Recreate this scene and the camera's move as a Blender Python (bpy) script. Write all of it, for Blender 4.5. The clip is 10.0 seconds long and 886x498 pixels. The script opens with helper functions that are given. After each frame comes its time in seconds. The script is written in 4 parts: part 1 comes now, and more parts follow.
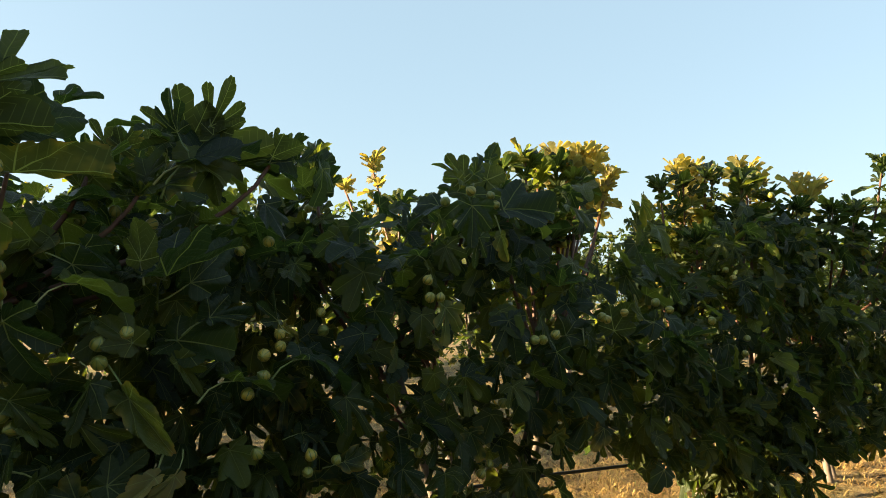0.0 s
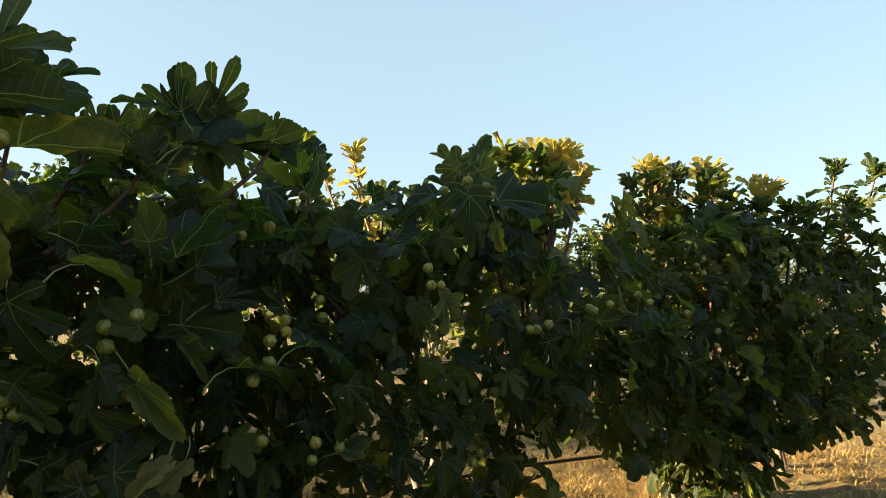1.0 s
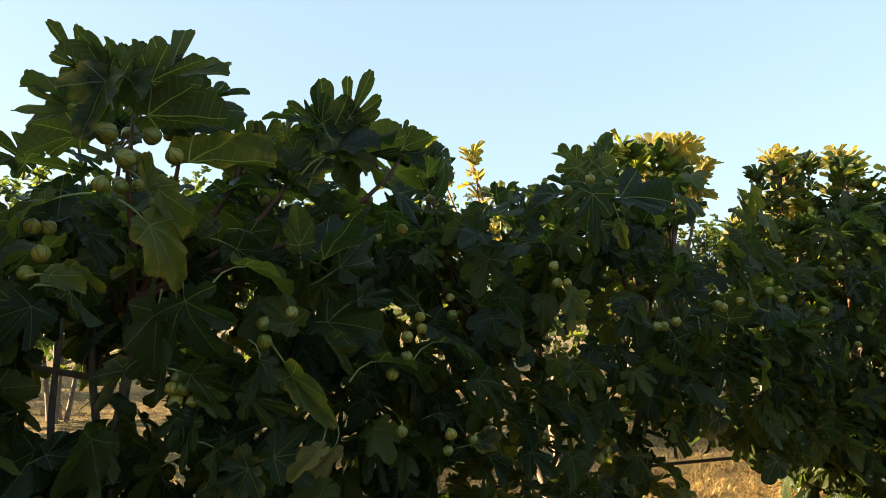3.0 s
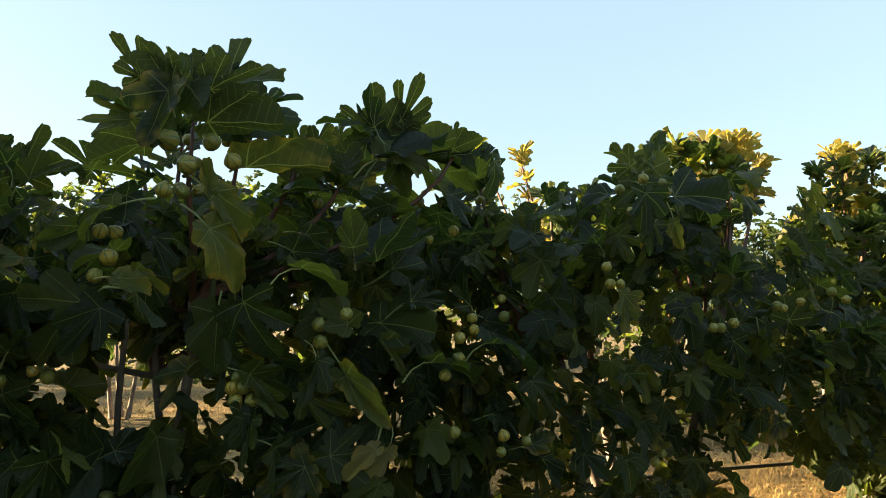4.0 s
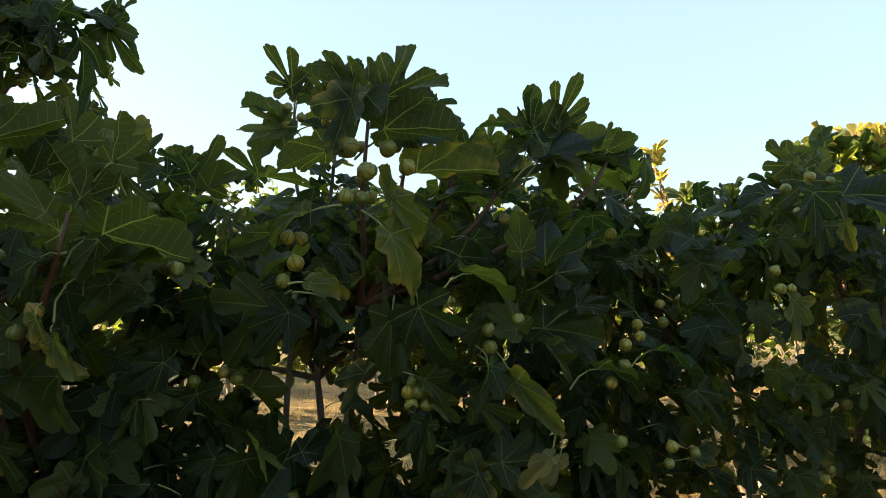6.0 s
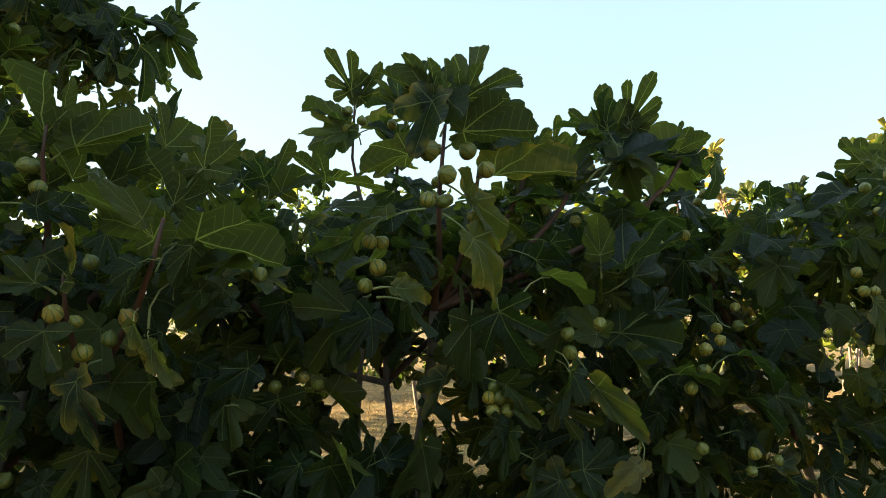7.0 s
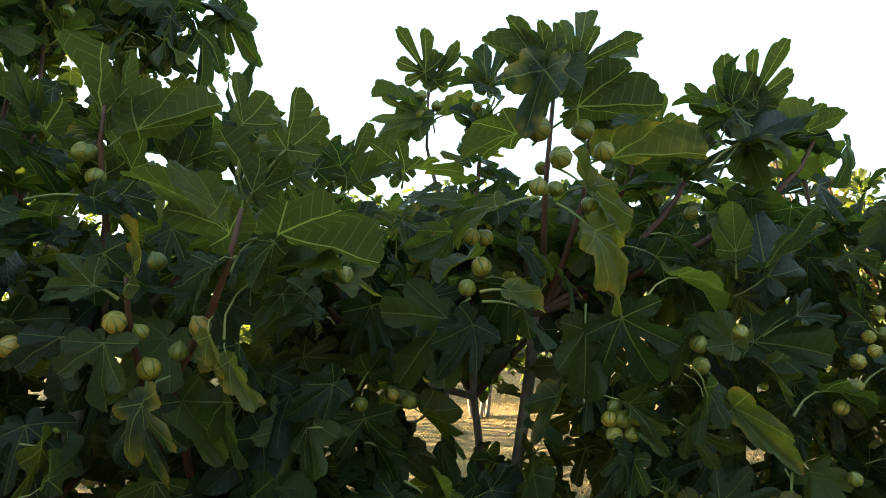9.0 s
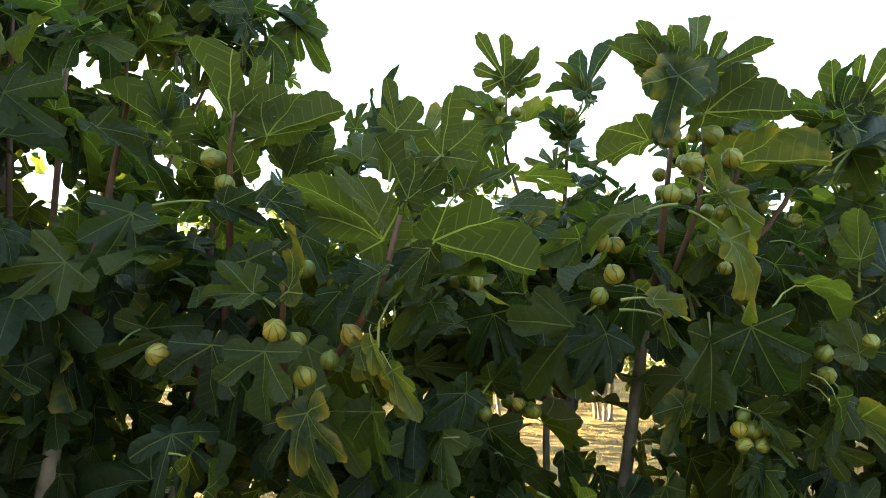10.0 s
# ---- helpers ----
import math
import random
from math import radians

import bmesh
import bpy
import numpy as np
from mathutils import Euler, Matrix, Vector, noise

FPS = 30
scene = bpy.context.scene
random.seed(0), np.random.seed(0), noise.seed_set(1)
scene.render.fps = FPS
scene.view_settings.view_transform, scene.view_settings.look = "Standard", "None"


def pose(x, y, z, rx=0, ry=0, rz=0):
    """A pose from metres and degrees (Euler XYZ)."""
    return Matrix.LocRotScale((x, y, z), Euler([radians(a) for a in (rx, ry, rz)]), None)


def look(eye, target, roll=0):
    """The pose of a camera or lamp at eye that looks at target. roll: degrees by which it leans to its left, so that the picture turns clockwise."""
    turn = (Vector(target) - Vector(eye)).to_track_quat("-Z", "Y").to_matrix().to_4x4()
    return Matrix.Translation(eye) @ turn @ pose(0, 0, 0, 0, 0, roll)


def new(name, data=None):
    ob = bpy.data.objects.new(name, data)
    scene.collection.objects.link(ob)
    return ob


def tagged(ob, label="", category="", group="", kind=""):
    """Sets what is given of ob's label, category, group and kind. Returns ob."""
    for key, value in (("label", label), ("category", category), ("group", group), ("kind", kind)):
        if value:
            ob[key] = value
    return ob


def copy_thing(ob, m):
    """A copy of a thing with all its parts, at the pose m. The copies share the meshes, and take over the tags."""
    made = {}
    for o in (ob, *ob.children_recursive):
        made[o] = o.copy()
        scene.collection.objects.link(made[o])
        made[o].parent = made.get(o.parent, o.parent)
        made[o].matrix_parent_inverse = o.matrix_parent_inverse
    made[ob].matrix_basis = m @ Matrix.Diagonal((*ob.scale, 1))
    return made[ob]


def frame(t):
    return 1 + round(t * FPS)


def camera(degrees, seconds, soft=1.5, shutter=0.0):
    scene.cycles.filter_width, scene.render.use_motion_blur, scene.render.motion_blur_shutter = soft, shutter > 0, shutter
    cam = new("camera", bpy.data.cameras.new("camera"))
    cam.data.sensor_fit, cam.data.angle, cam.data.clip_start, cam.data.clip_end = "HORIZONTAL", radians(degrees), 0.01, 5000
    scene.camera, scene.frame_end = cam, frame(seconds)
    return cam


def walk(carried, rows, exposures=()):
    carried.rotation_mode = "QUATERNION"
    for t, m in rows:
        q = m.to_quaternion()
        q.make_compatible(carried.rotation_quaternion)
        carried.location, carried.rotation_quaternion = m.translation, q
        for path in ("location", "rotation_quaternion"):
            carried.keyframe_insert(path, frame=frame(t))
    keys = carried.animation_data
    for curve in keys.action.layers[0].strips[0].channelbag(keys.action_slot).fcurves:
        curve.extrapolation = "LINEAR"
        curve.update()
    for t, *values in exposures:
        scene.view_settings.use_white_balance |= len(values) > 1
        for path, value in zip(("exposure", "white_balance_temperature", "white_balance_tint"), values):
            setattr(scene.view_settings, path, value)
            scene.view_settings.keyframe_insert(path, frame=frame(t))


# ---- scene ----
cam = camera(65.2, 10.0, soft=0.3)
METRES, EYE, TILT, LEAN, TURN = 1.5, 1.5, 4.4, 0.0, 0.0
ROWS = [
    (0.0, 0.0, 0.0, 0.0, -0.0, -0.0, -0.0),
    (0.5, -0.0504, 0.0143, -0.0215, -4.83, 0.03, -0.42),
    (1.0, -0.1484, 0.0027, -0.0306, -4.59, -0.0, -0.78),
    (1.5, -0.1719, -0.0171, -0.0293, -2.81, -0.07, -0.39),
    (2.0, -0.1753, -0.0307, -0.0324, -0.57, -0.02, -0.03),
    (2.5, -0.1875, -0.045, -0.033, 1.71, -0.03, 0.11),
    (3.0, -0.2006, -0.0523, -0.0351, 4.22, 0.04, 0.33),
    (4.5, -0.215, -0.0598, -0.0348, 9.63, 0.26, 0.85),
    (5.0, -0.2269, -0.0635, -0.0392, 11.28, 0.39, 1.01),
    (5.5, -0.2776, -0.0706, -0.0345, 13.52, 0.46, 1.04),
    (6.0, -0.3922, -0.0749, -0.0258, 15.14, 0.4, 0.9),
    (7.5, -0.524, -0.0895, -0.0189, 18.18, 0.65, 1.41),
    (8.0, -0.5619, -0.0585, -0.0223, 19.14, 0.6, 1.44),
    (8.5, -0.627, 0.0047, -0.0188, 20.11, 0.51, 1.45),
    (9.0, -0.6751, 0.0605, -0.0208, 20.64, 0.61, 1.45),
    (9.5, -0.7218, 0.0773, -0.0345, 20.96, 0.91, 1.48),
    (10.0, -0.8682, 0.0009, -0.0139, 21.19, 1.14, 1.35),
]
walk(cam, [(t, pose(0, 0, EYE, TILT, LEAN, TURN) @ pose(METRES * x, METRES * y, METRES * z, 90 + pitch, roll, yaw)) for t, x, y, z, yaw, pitch, roll in ROWS],
     [(0.0, 2.8, 6950, 13), (2.5, 2.92, 6950, 13.5), (5.0, 3.07, 7000, 15), (6.5, 3.2, 7000, 13), (8.0, 3.36, 7000, 10), (9.0, 3.84, 6950, 8), (10.0, 4.42, 7550, 7)])

# ---- world, sun ----
SUN_AZ, SUN_EL = radians(187.0), radians(13.5)   # azimuth counted from +x towards +y
sun_way = Vector((math.cos(SUN_AZ) * math.cos(SUN_EL), math.sin(SUN_AZ) * math.cos(SUN_EL), math.sin(SUN_EL)))
world = bpy.data.worlds.new("sky")
scene.world = world
world.use_nodes = True
wn = world.node_tree.nodes
sky = wn.new("ShaderNodeTexSky")
sky.sky_type = "NISHITA"
sky.sun_disc = False
sky.sun_elevation = SUN_EL
sky.sun_rotation = radians(90.0) - SUN_AZ
sky.air_density, sky.dust_density, sky.ozone_density = 1.0, 1.7, 1.0
haze = wn.new("ShaderNodeMixRGB")                # thin even summer haze over the clear sky
haze.inputs[0].default_value = 0.64
haze.inputs[2].default_value = (1.57, 2.36, 2.85, 1)
wn["Background"].inputs["Strength"].default_value = 0.05
world.node_tree.links.new(sky.outputs["Color"], haze.inputs[1])
world.node_tree.links.new(haze.outputs[0], wn["Background"].inputs["Color"])
sun = bpy.data.lights.new("sun", "SUN")
sun.energy, sun.angle, sun.color = 5.0, radians(0.6), (1.0, 0.78, 0.47)
new("sun", sun).matrix_world = look(sun_way * 50, (0, 0, 0))


# ---- materials ----
class Nodes:
    """Short hand for building a node material."""

    def __init__(self, name):
        self.mat = bpy.data.materials.new(name)
        self.mat.use_nodes = True
        self.tree = self.mat.node_tree
        self.bsdf = self.tree.nodes["Principled BSDF"]
        self.out = self.tree.nodes["Material Output"]

    def add(self, kind, **props):
        node = self.tree.nodes.new(kind)
        for key, value in props.items():
            setattr(node, key, value)
        return node

    def link(self, a, b):
        self.tree.links.new(a, b)

    def put(self, socket, value):
        if hasattr(value, "is_linked"):
            self.link(value, socket)
        else:
            socket.default_value = value

    def math(self, op, a, b=0.0, clamp=False):
        node = self.add("ShaderNodeMath", operation=op, use_clamp=clamp)
        self.put(node.inputs[0], a)
        self.put(node.inputs[1], b)
        return node.outputs[0]

    def ramp(self, fac, stops):
        node = self.add("ShaderNodeValToRGB")
        while len(node.color_ramp.elements) < len(stops):
            node.color_ramp.elements.new(0.5)
        for el, (pos, col) in zip(node.color_ramp.elements, stops):
            el.position, el.color = pos, (*col, 1)
        self.put(node.inputs[0], fac)
        return node.outputs[0]

    def mix(self, fac, a, b, blend="MIX"):
        node = self.add("ShaderNodeMix", data_type="RGBA", blend_type=blend)
        self.put(node.inputs[0], fac)
        self.put(node.inputs[6], a if hasattr(a, "is_linked") else (*a, 1))
        self.put(node.inputs[7], b if hasattr(b, "is_linked") else (*b, 1))
        return node.outputs[2]

    def noise(self, scale, detail=3.0, coord=None, rough=0.55):
        node = self.add("ShaderNodeTexNoise")
        node.inputs["Scale"].default_value = scale
        node.inputs["Detail"].default_value = detail
        node.inputs["Roughness"].default_value = rough
        if coord is not None:
            self.link(coord, node.inputs["Vector"])
        return node.outputs[0]

    def bump(self, height, strength, distance):
        node = self.add("ShaderNodeBump")
        node.inputs["Strength"].default_value = strength
        node.inputs["Distance"].default_value = distance
        self.link(height, node.inputs["Height"])
        self.link(node.outputs[0], self.bsdf.inputs["Normal"])
        return node.outputs[0]

    def position(self):
        return self.add("ShaderNodeNewGeometry").outputs["Position"]


def leaf_material(name, joined, aged=False, turned=(0.075, 0.088, 0.02), under=False):
    """Fig leaf: dark waxy green with pale palmate veins, thin enough to let light through."""
    n = Nodes(name)
    uv = n.add("ShaderNodeSeparateXYZ")
    n.link(n.add("ShaderNodeUVMap").outputs[0], uv.inputs[0])
    across = n.math("ABSOLUTE", uv.outputs[0])
    along = uv.outputs[1]
    # main veins, thinning outwards, and herring-bone side veins
    width = n.math("MULTIPLY_ADD", along, -0.009)
    n.tree.nodes[-1].inputs[2].default_value = 0.0135
    main = n.math("SUBTRACT", 1.0, n.math("DIVIDE", across, width), clamp=True)
    main = n.math("MULTIPLY", main, 2.2, clamp=True)
    saw = n.math("PINGPONG", n.math("SUBTRACT", along, n.math("MULTIPLY", across, 0.75)), 0.06)
    side = n.math("SUBTRACT", 1.0, n.math("MULTIPLY", saw, 110.0), clamp=True)
    side = n.math("MULTIPLY", side, 0.3 if under else 0.2)
    vein = n.math("MAXIMUM", main, side)
    if joined:
        rand = n.add("ShaderNodeNewGeometry").outputs["Random Per Island"]
    else:
        rand = n.add("ShaderNodeObjectInfo").outputs["Random"]
    green = n.ramp(rand, [(0.0, (0.0106, 0.0196, 0.0123)), (0.3, (0.0152, 0.0286, 0.0119)), (0.62, (0.0262, 0.0401, 0.0119)),
                          (0.9, (0.0495, 0.0616, 0.0143)), (0.97, (0.0660, 0.0858, 0.0220))])
    pos = n.position()
    blotch = n.noise(30.0, 3.0, pos)
    green = n.mix(n.math("MULTIPLY", blotch, 0.35), green, (0.016, 0.032, 0.012))
    # ageing leaves: yellow margins with brown tips
    rim = n.add("ShaderNodeAttribute", attribute_name="rim").outputs["Fac"]
    age = 1.0 if aged else n.math("GREATER_THAN", n.math("FRACT", n.math("MULTIPLY", rand, 7.31)), 0.92)
    if aged:
        green = n.mix(0.6, green, turned)
    if under:                                       # paler, felted underside
        green = n.mix(0.6, green, (0.041, 0.05, 0.017))
    patchy = n.math("MULTIPLY", n.math("SUBTRACT", n.noise(14.0, 2.0, pos), 0.42), 5.0, clamp=True)
    edge = n.math("MULTIPLY", n.math("POWER", rim, 3.0), patchy, clamp=True)
    edge = n.math("MULTIPLY", edge, age)
    green = n.mix(n.math("MULTIPLY", edge, 0.75), green, (0.19, 0.16, 0.03))
    brown = n.math("MULTIPLY", n.math("POWER", rim, 22.0), n.math("MULTIPLY", edge, 0.9), clamp=True)
    green = n.mix(brown, green, (0.13, 0.06, 0.02))
    colour = n.mix(n.math("MULTIPLY", vein, 0.34 if joined else 0.62 if under else 0.44), green, (0.19, 0.23, 0.095))
    n.link(colour, n.bsdf.inputs["Base Color"])
    n.bsdf.inputs["Roughness"].default_value = 0.66 if under else 0.42
    n.bsdf.inputs["Specular IOR Level"].default_value = 0.1 if under else 0.21
    fine = n.noise(160.0, 2.0, pos)
    n.bump(n.math("SUBTRACT", n.math("ADD", n.math("ADD", n.math("MULTIPLY", fine, 0.4), n.math("MULTIPLY", saw, 3.5)), n.math("MULTIPLY", n.noise(45.0, 2.0, pos), 0.9)), n.math("MULTIPLY", main, 0.7)), 0.65, 0.0075)
    glow = n.add("ShaderNodeBsdfTranslucent")
    n.link(n.mix(1.0, colour, (5.0, 4.6, 1.8), "MULTIPLY"), glow.inputs["Color"])
    mixed = n.add("ShaderNodeMixShader")
    mixed.inputs[0].default_value = 0.38
    n.link(n.bsdf.outputs[0], mixed.inputs[1])
    n.link(glow.outputs[0], mixed.inputs[2])
    n.link(mixed.outputs[0], n.out.inputs["Surface"])
    return n.mat


def bark_material(name, low, high, rough=0.85):
    n = Nodes(name)
    pos = n.position()
    n.link(n.ramp(n.noise(18.0, 5.0, pos), [(0.3, low), (0.7, high)]), n.bsdf.inputs["Base Color"])
    n.bsdf.inputs["Roughness"].default_value = rough
    n.bump(n.noise(90.0, 4.0, pos), 0.6, 0.004)
    return n.mat


def petiole_material():
    n = Nodes("petiole green")
    rand = n.add("ShaderNodeObjectInfo").outputs["Random"]
    n.link(n.ramp(rand, [(0.0, (0.13, 0.18, 0.055)), (1.0, (0.25, 0.26, 0.09))]), n.bsdf.inputs["Base Color"])
    n.bsdf.inputs["Roughness"].default_value = 0.5
    return n.mat


def fig_material():
    """Ripening striped figs: pale yellow with green ribs that run from neck to eye."""
    n = Nodes("striped fig skin")
    uv = n.add("ShaderNodeSeparateXYZ")
    n.link(n.add("ShaderNodeUVMap").outputs[0], uv.inputs[0])
    rand = n.add("ShaderNodeObjectInfo").outputs["Random"]
    turn = n.math("MULTIPLY_ADD", uv.outputs[0], 7.0)
    n.link(rand, n.tree.nodes[-1].inputs[2])
    wob = n.noise(60.0, 2.0, n.position())
    turn = n.math("ADD", turn, n.math("MULTIPLY", wob, 0.5))
    stripe = n.math("PINGPONG", turn, 0.5)
    stripe = n.math("MULTIPLY", n.math("SUBTRACT", stripe, 0.05), 12.0, clamp=True)
    pale = n.ramp(rand, [(0.0, (0.115, 0.122, 0.018)), (0.5, (0.205, 0.182, 0.026)), (0.9, (0.31, 0.235, 0.033)), (1.0, (0.32, 0.2, 0.035))])
    neck = n.math("POWER", uv.outputs[1], 4.0)
    col = n.mix(stripe, (0.045, 0.09, 0.018), pale)
    col = n.mix(n.math("MULTIPLY", neck, 0.8), col, (0.16, 0.22, 0.06))
    n.link(col, n.bsdf.inputs["Base Color"])
    n.bsdf.inputs["Roughness"].default_value = 0.42
    n.bump(stripe, 0.25, 0.002)
    return n.mat


def ground_material():
    n = Nodes("dry mown grass and straw")
    pos = n.position()
    big = n.noise(0.55, 4.0, pos)
    mid = n.noise(5.0, 5.0, pos)
    fine = n.noise(70.0, 5.0, pos, 0.7)
    straw = n.ramp(fine, [(0.3, (0.04, 0.026, 0.01)), (0.5, (0.19, 0.132, 0.046)), (0.72, (0.36, 0.27, 0.105))])
    soil = n.ramp(mid, [(0.35, (0.075, 0.05, 0.027)), (0.65, (0.16, 0.11, 0.056))])
    col = n.mix(n.ramp(mid, [(0.34, (0, 0, 0)), (0.52, (1, 1, 1))]), soil, straw)
    col = n.mix(n.ramp(big, [(0.52, (0, 0, 0)), (0.68, (0.55, 0.55, 0.55))]), col, (0.15, 0.16, 0.05))
    n.link(col, n.bsdf.inputs["Base Color"])
    n.bsdf.inputs["Roughness"].default_value = 0.95
    n.bump(n.math("ADD", fine, n.math("MULTIPLY", mid, 1.5)), 0.9, 0.03)
    return n.mat


def straw_material():
    n = Nodes("dry grass blades")
    rand = n.add("ShaderNodeNewGeometry").outputs["Random Per Island"]
    n.link(n.ramp(rand, [(0.0, (0.12, 0.068, 0.022)), (0.4, (0.3, 0.185, 0.058)), (0.8, (0.46, 0.31, 0.11)), (0.93, (0.17, 0.17, 0.04))]),
           n.bsdf.inputs["Base Color"])
    n.bsdf.inputs["Roughness"].default_value = 0.7
    return n.mat


def plain_material(name, col, rough, metal=0.0, scale=30.0):
    n = Nodes(name)
    dark = tuple(c * 0.6 for c in col)
    n.link(n.ramp(n.noise(scale, 4.0, n.position()), [(0.35, dark), (0.65, col)]), n.bsdf.inputs["Base Color"])
    n.bsdf.inputs["Roughness"].default_value = rough
    n.bsdf.inputs["Metallic"].default_value = metal
    return n.mat


LEAF = leaf_material("fig leaf", False)
LEAF_AGED = leaf_material("ageing fig leaf", False, True)
# yellow of dying leaves; also puts low sunlight into the crown-top leaf colour
LEAF_YELLOW = leaf_material("yellowing, sunlit-toned fig leaf", False, True, (0.18, 0.155, 0.08))
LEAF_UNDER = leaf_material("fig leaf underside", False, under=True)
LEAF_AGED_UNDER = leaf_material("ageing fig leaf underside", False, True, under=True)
LEAF_MASS = leaf_material("fig leaf mass", True)
PETIOLE = petiole_material()
FIG = fig_material()
BARK = bark_material("grey fig bark", (0.1, 0.08, 0.066), (0.22, 0.18, 0.15))
SHOOT = bark_material("reddish young wood", (0.05, 0.02, 0.013), (0.12, 0.05, 0.028), 0.6)
GROUND = ground_material()
STRAW = straw_material()
HOSE = plain_material("black polythene", (0.02, 0.02, 0.02), 0.45)
STEEL = plain_material("galvanised steel", (0.45, 0.44, 0.42), 0.5, 0.6)


# ---- mesh helpers ----
class Soup:
    """Vertices, faces, material slots, leaf-plane coordinates and rim values gathered for one mesh."""

    def __init__(self):
        self.v, self.f, self.m, self.uv, self.rim = [], [], [], [], []

    def add(self, verts, faces, slot=0, uvs=None, rim=None):
        base = len(self.v)
        self.v.extend(verts)
        self.rim.extend(rim if rim is not None else [0.0] * len(verts))
        for i, face in enumerate(faces):
            self.f.append([base + k for k in face])
            self.m.append(slot)
            self.uv.extend(uvs[i] if uvs else [(0.5, 0.0)] * len(face))

    def mesh(self, name, materials, smooth=True):
        me = bpy.data.meshes.new(name)
        me.from_pydata(self.v, [], self.f)
        for mat in materials:
            me.materials.append(mat)
        me.polygons.foreach_set("material_index", self.m)
        me.polygons.foreach_set("use_smooth", [smooth] * len(self.f))
        layer = me.uv_layers.new(name="UVMap")
        layer.data.foreach_set("uv", np.array(self.uv, dtype=np.float32).ravel())
        att = me.attributes.new("rim", "FLOAT", "POINT")
        att.data.foreach_set("value", np.array(self.rim, dtype=np.float32))
        me.update()
        return me


def tube(soup, path, radii, sides=6, slot=0, cap=True):
    """A tapered round tube along a path."""
    rings, faces = [], []
    n = len(path)
    ref = Vector((0.31, 0.17, 0.93)).normalized()
    for i, p in enumerate(path):
        d = (Vector(path[min(i + 1, n - 1)]) - Vector(path[max(i - 1, 0)])).normalized()
        a = d.cross(ref)
        if a.length < 0.05:
            a = d.cross(Vector((1, 0, 0)))
        a.normalize()
        b = d.cross(a)
        for k in range(sides):
            t = 2 * math.pi * k / sides
            rings.append(tuple(Vector(p) + radii[i] * (math.cos(t) * a + math.sin(t) * b)))
    for i in range(n - 1):
        for k in range(sides):
            faces.append((i * sides + k, i * sides + (k + 1) % sides, (i + 1) * sides + (k + 1) % sides, (i + 1) * sides + k))
    if cap:
        faces.append(tuple(range((n - 1) * sides, n * sides)))
    soup.add(rings, faces, slot)


def part(name, mesh, parent, matrix=None, label="", kind=""):
    """One mesh object under a thing whose own turn is zero; matrix is in the world."""
    ob = new(name, mesh)
    ob.parent = parent
    base = parent.location if parent.parent is None else parent.location + parent.parent.location
    ob.matrix_basis = Matrix.Translation(-base) @ (matrix or Matrix())
    return tagged(ob, label, kind=kind)


# lobes of a leaf: direction in degrees, length, half width
LOBES = {
    "deep": [(0, 1.0, 0.215), (42, 0.84, 0.185), (-42, 0.82, 0.185), (90, 0.58, 0.16), (-90, 0.59, 0.16), (138, 0.27, 0.12), (-138, 0.27, 0.12)],
    "fingers": [(0, 1.0, 0.18), (38, 0.85, 0.155), (-38, 0.87, 0.155), (80, 0.6, 0.135), (-80, 0.59, 0.135), (130, 0.27, 0.11), (-130, 0.27, 0.11)],
    "three": [(0, 1.0, 0.26), (44, 0.74, 0.21), (-44, 0.72, 0.21), (98, 0.46, 0.17), (-98, 0.46, 0.17), (138, 0.3, 0.15), (-138, 0.3, 0.15)],
    "whole": [(0, 1.0, 0.28), (30, 0.74, 0.24), (-30, 0.72, 0.24), (74, 0.44, 0.2), (-74, 0.43, 0.2), (122, 0.24, 0.13), (-122, 0.24, 0.13)],
    "narrow": [(0, 1.0, 0.21), (27, 0.66, 0.17), (-27, 0.6, 0.16), (78, 0.3, 0.14), (-78, 0.3, 0.14), (130, 0.24, 0.12), (-130, 0.24, 0.12)],
}
CORE = {"deep": 0.35, "fingers": 0.28, "three": 0.42, "whole": 0.36, "narrow": 0.29}


def lobe_reach(theta, lobes, core):
    best = core
    for a, length, w in lobes:
        d = theta - radians(a)
        if abs(math.cos(d)) < 0.05 or math.cos(d) < 0:
            continue
        p, q = max(0.2 * length, 1.15 * w), w
        c = length - p
        cs, sn = math.cos(d), math.sin(d)
        aa = (cs / p) ** 2 + (sn / q) ** 2
        bb = -2 * c * cs / p ** 2
        cc = (c / p) ** 2 - 1
        disc = bb * bb - 4 * aa * cc
        if disc > 0:
            best = max(best, (-bb + math.sqrt(disc)) / (2 * aa))
    return best


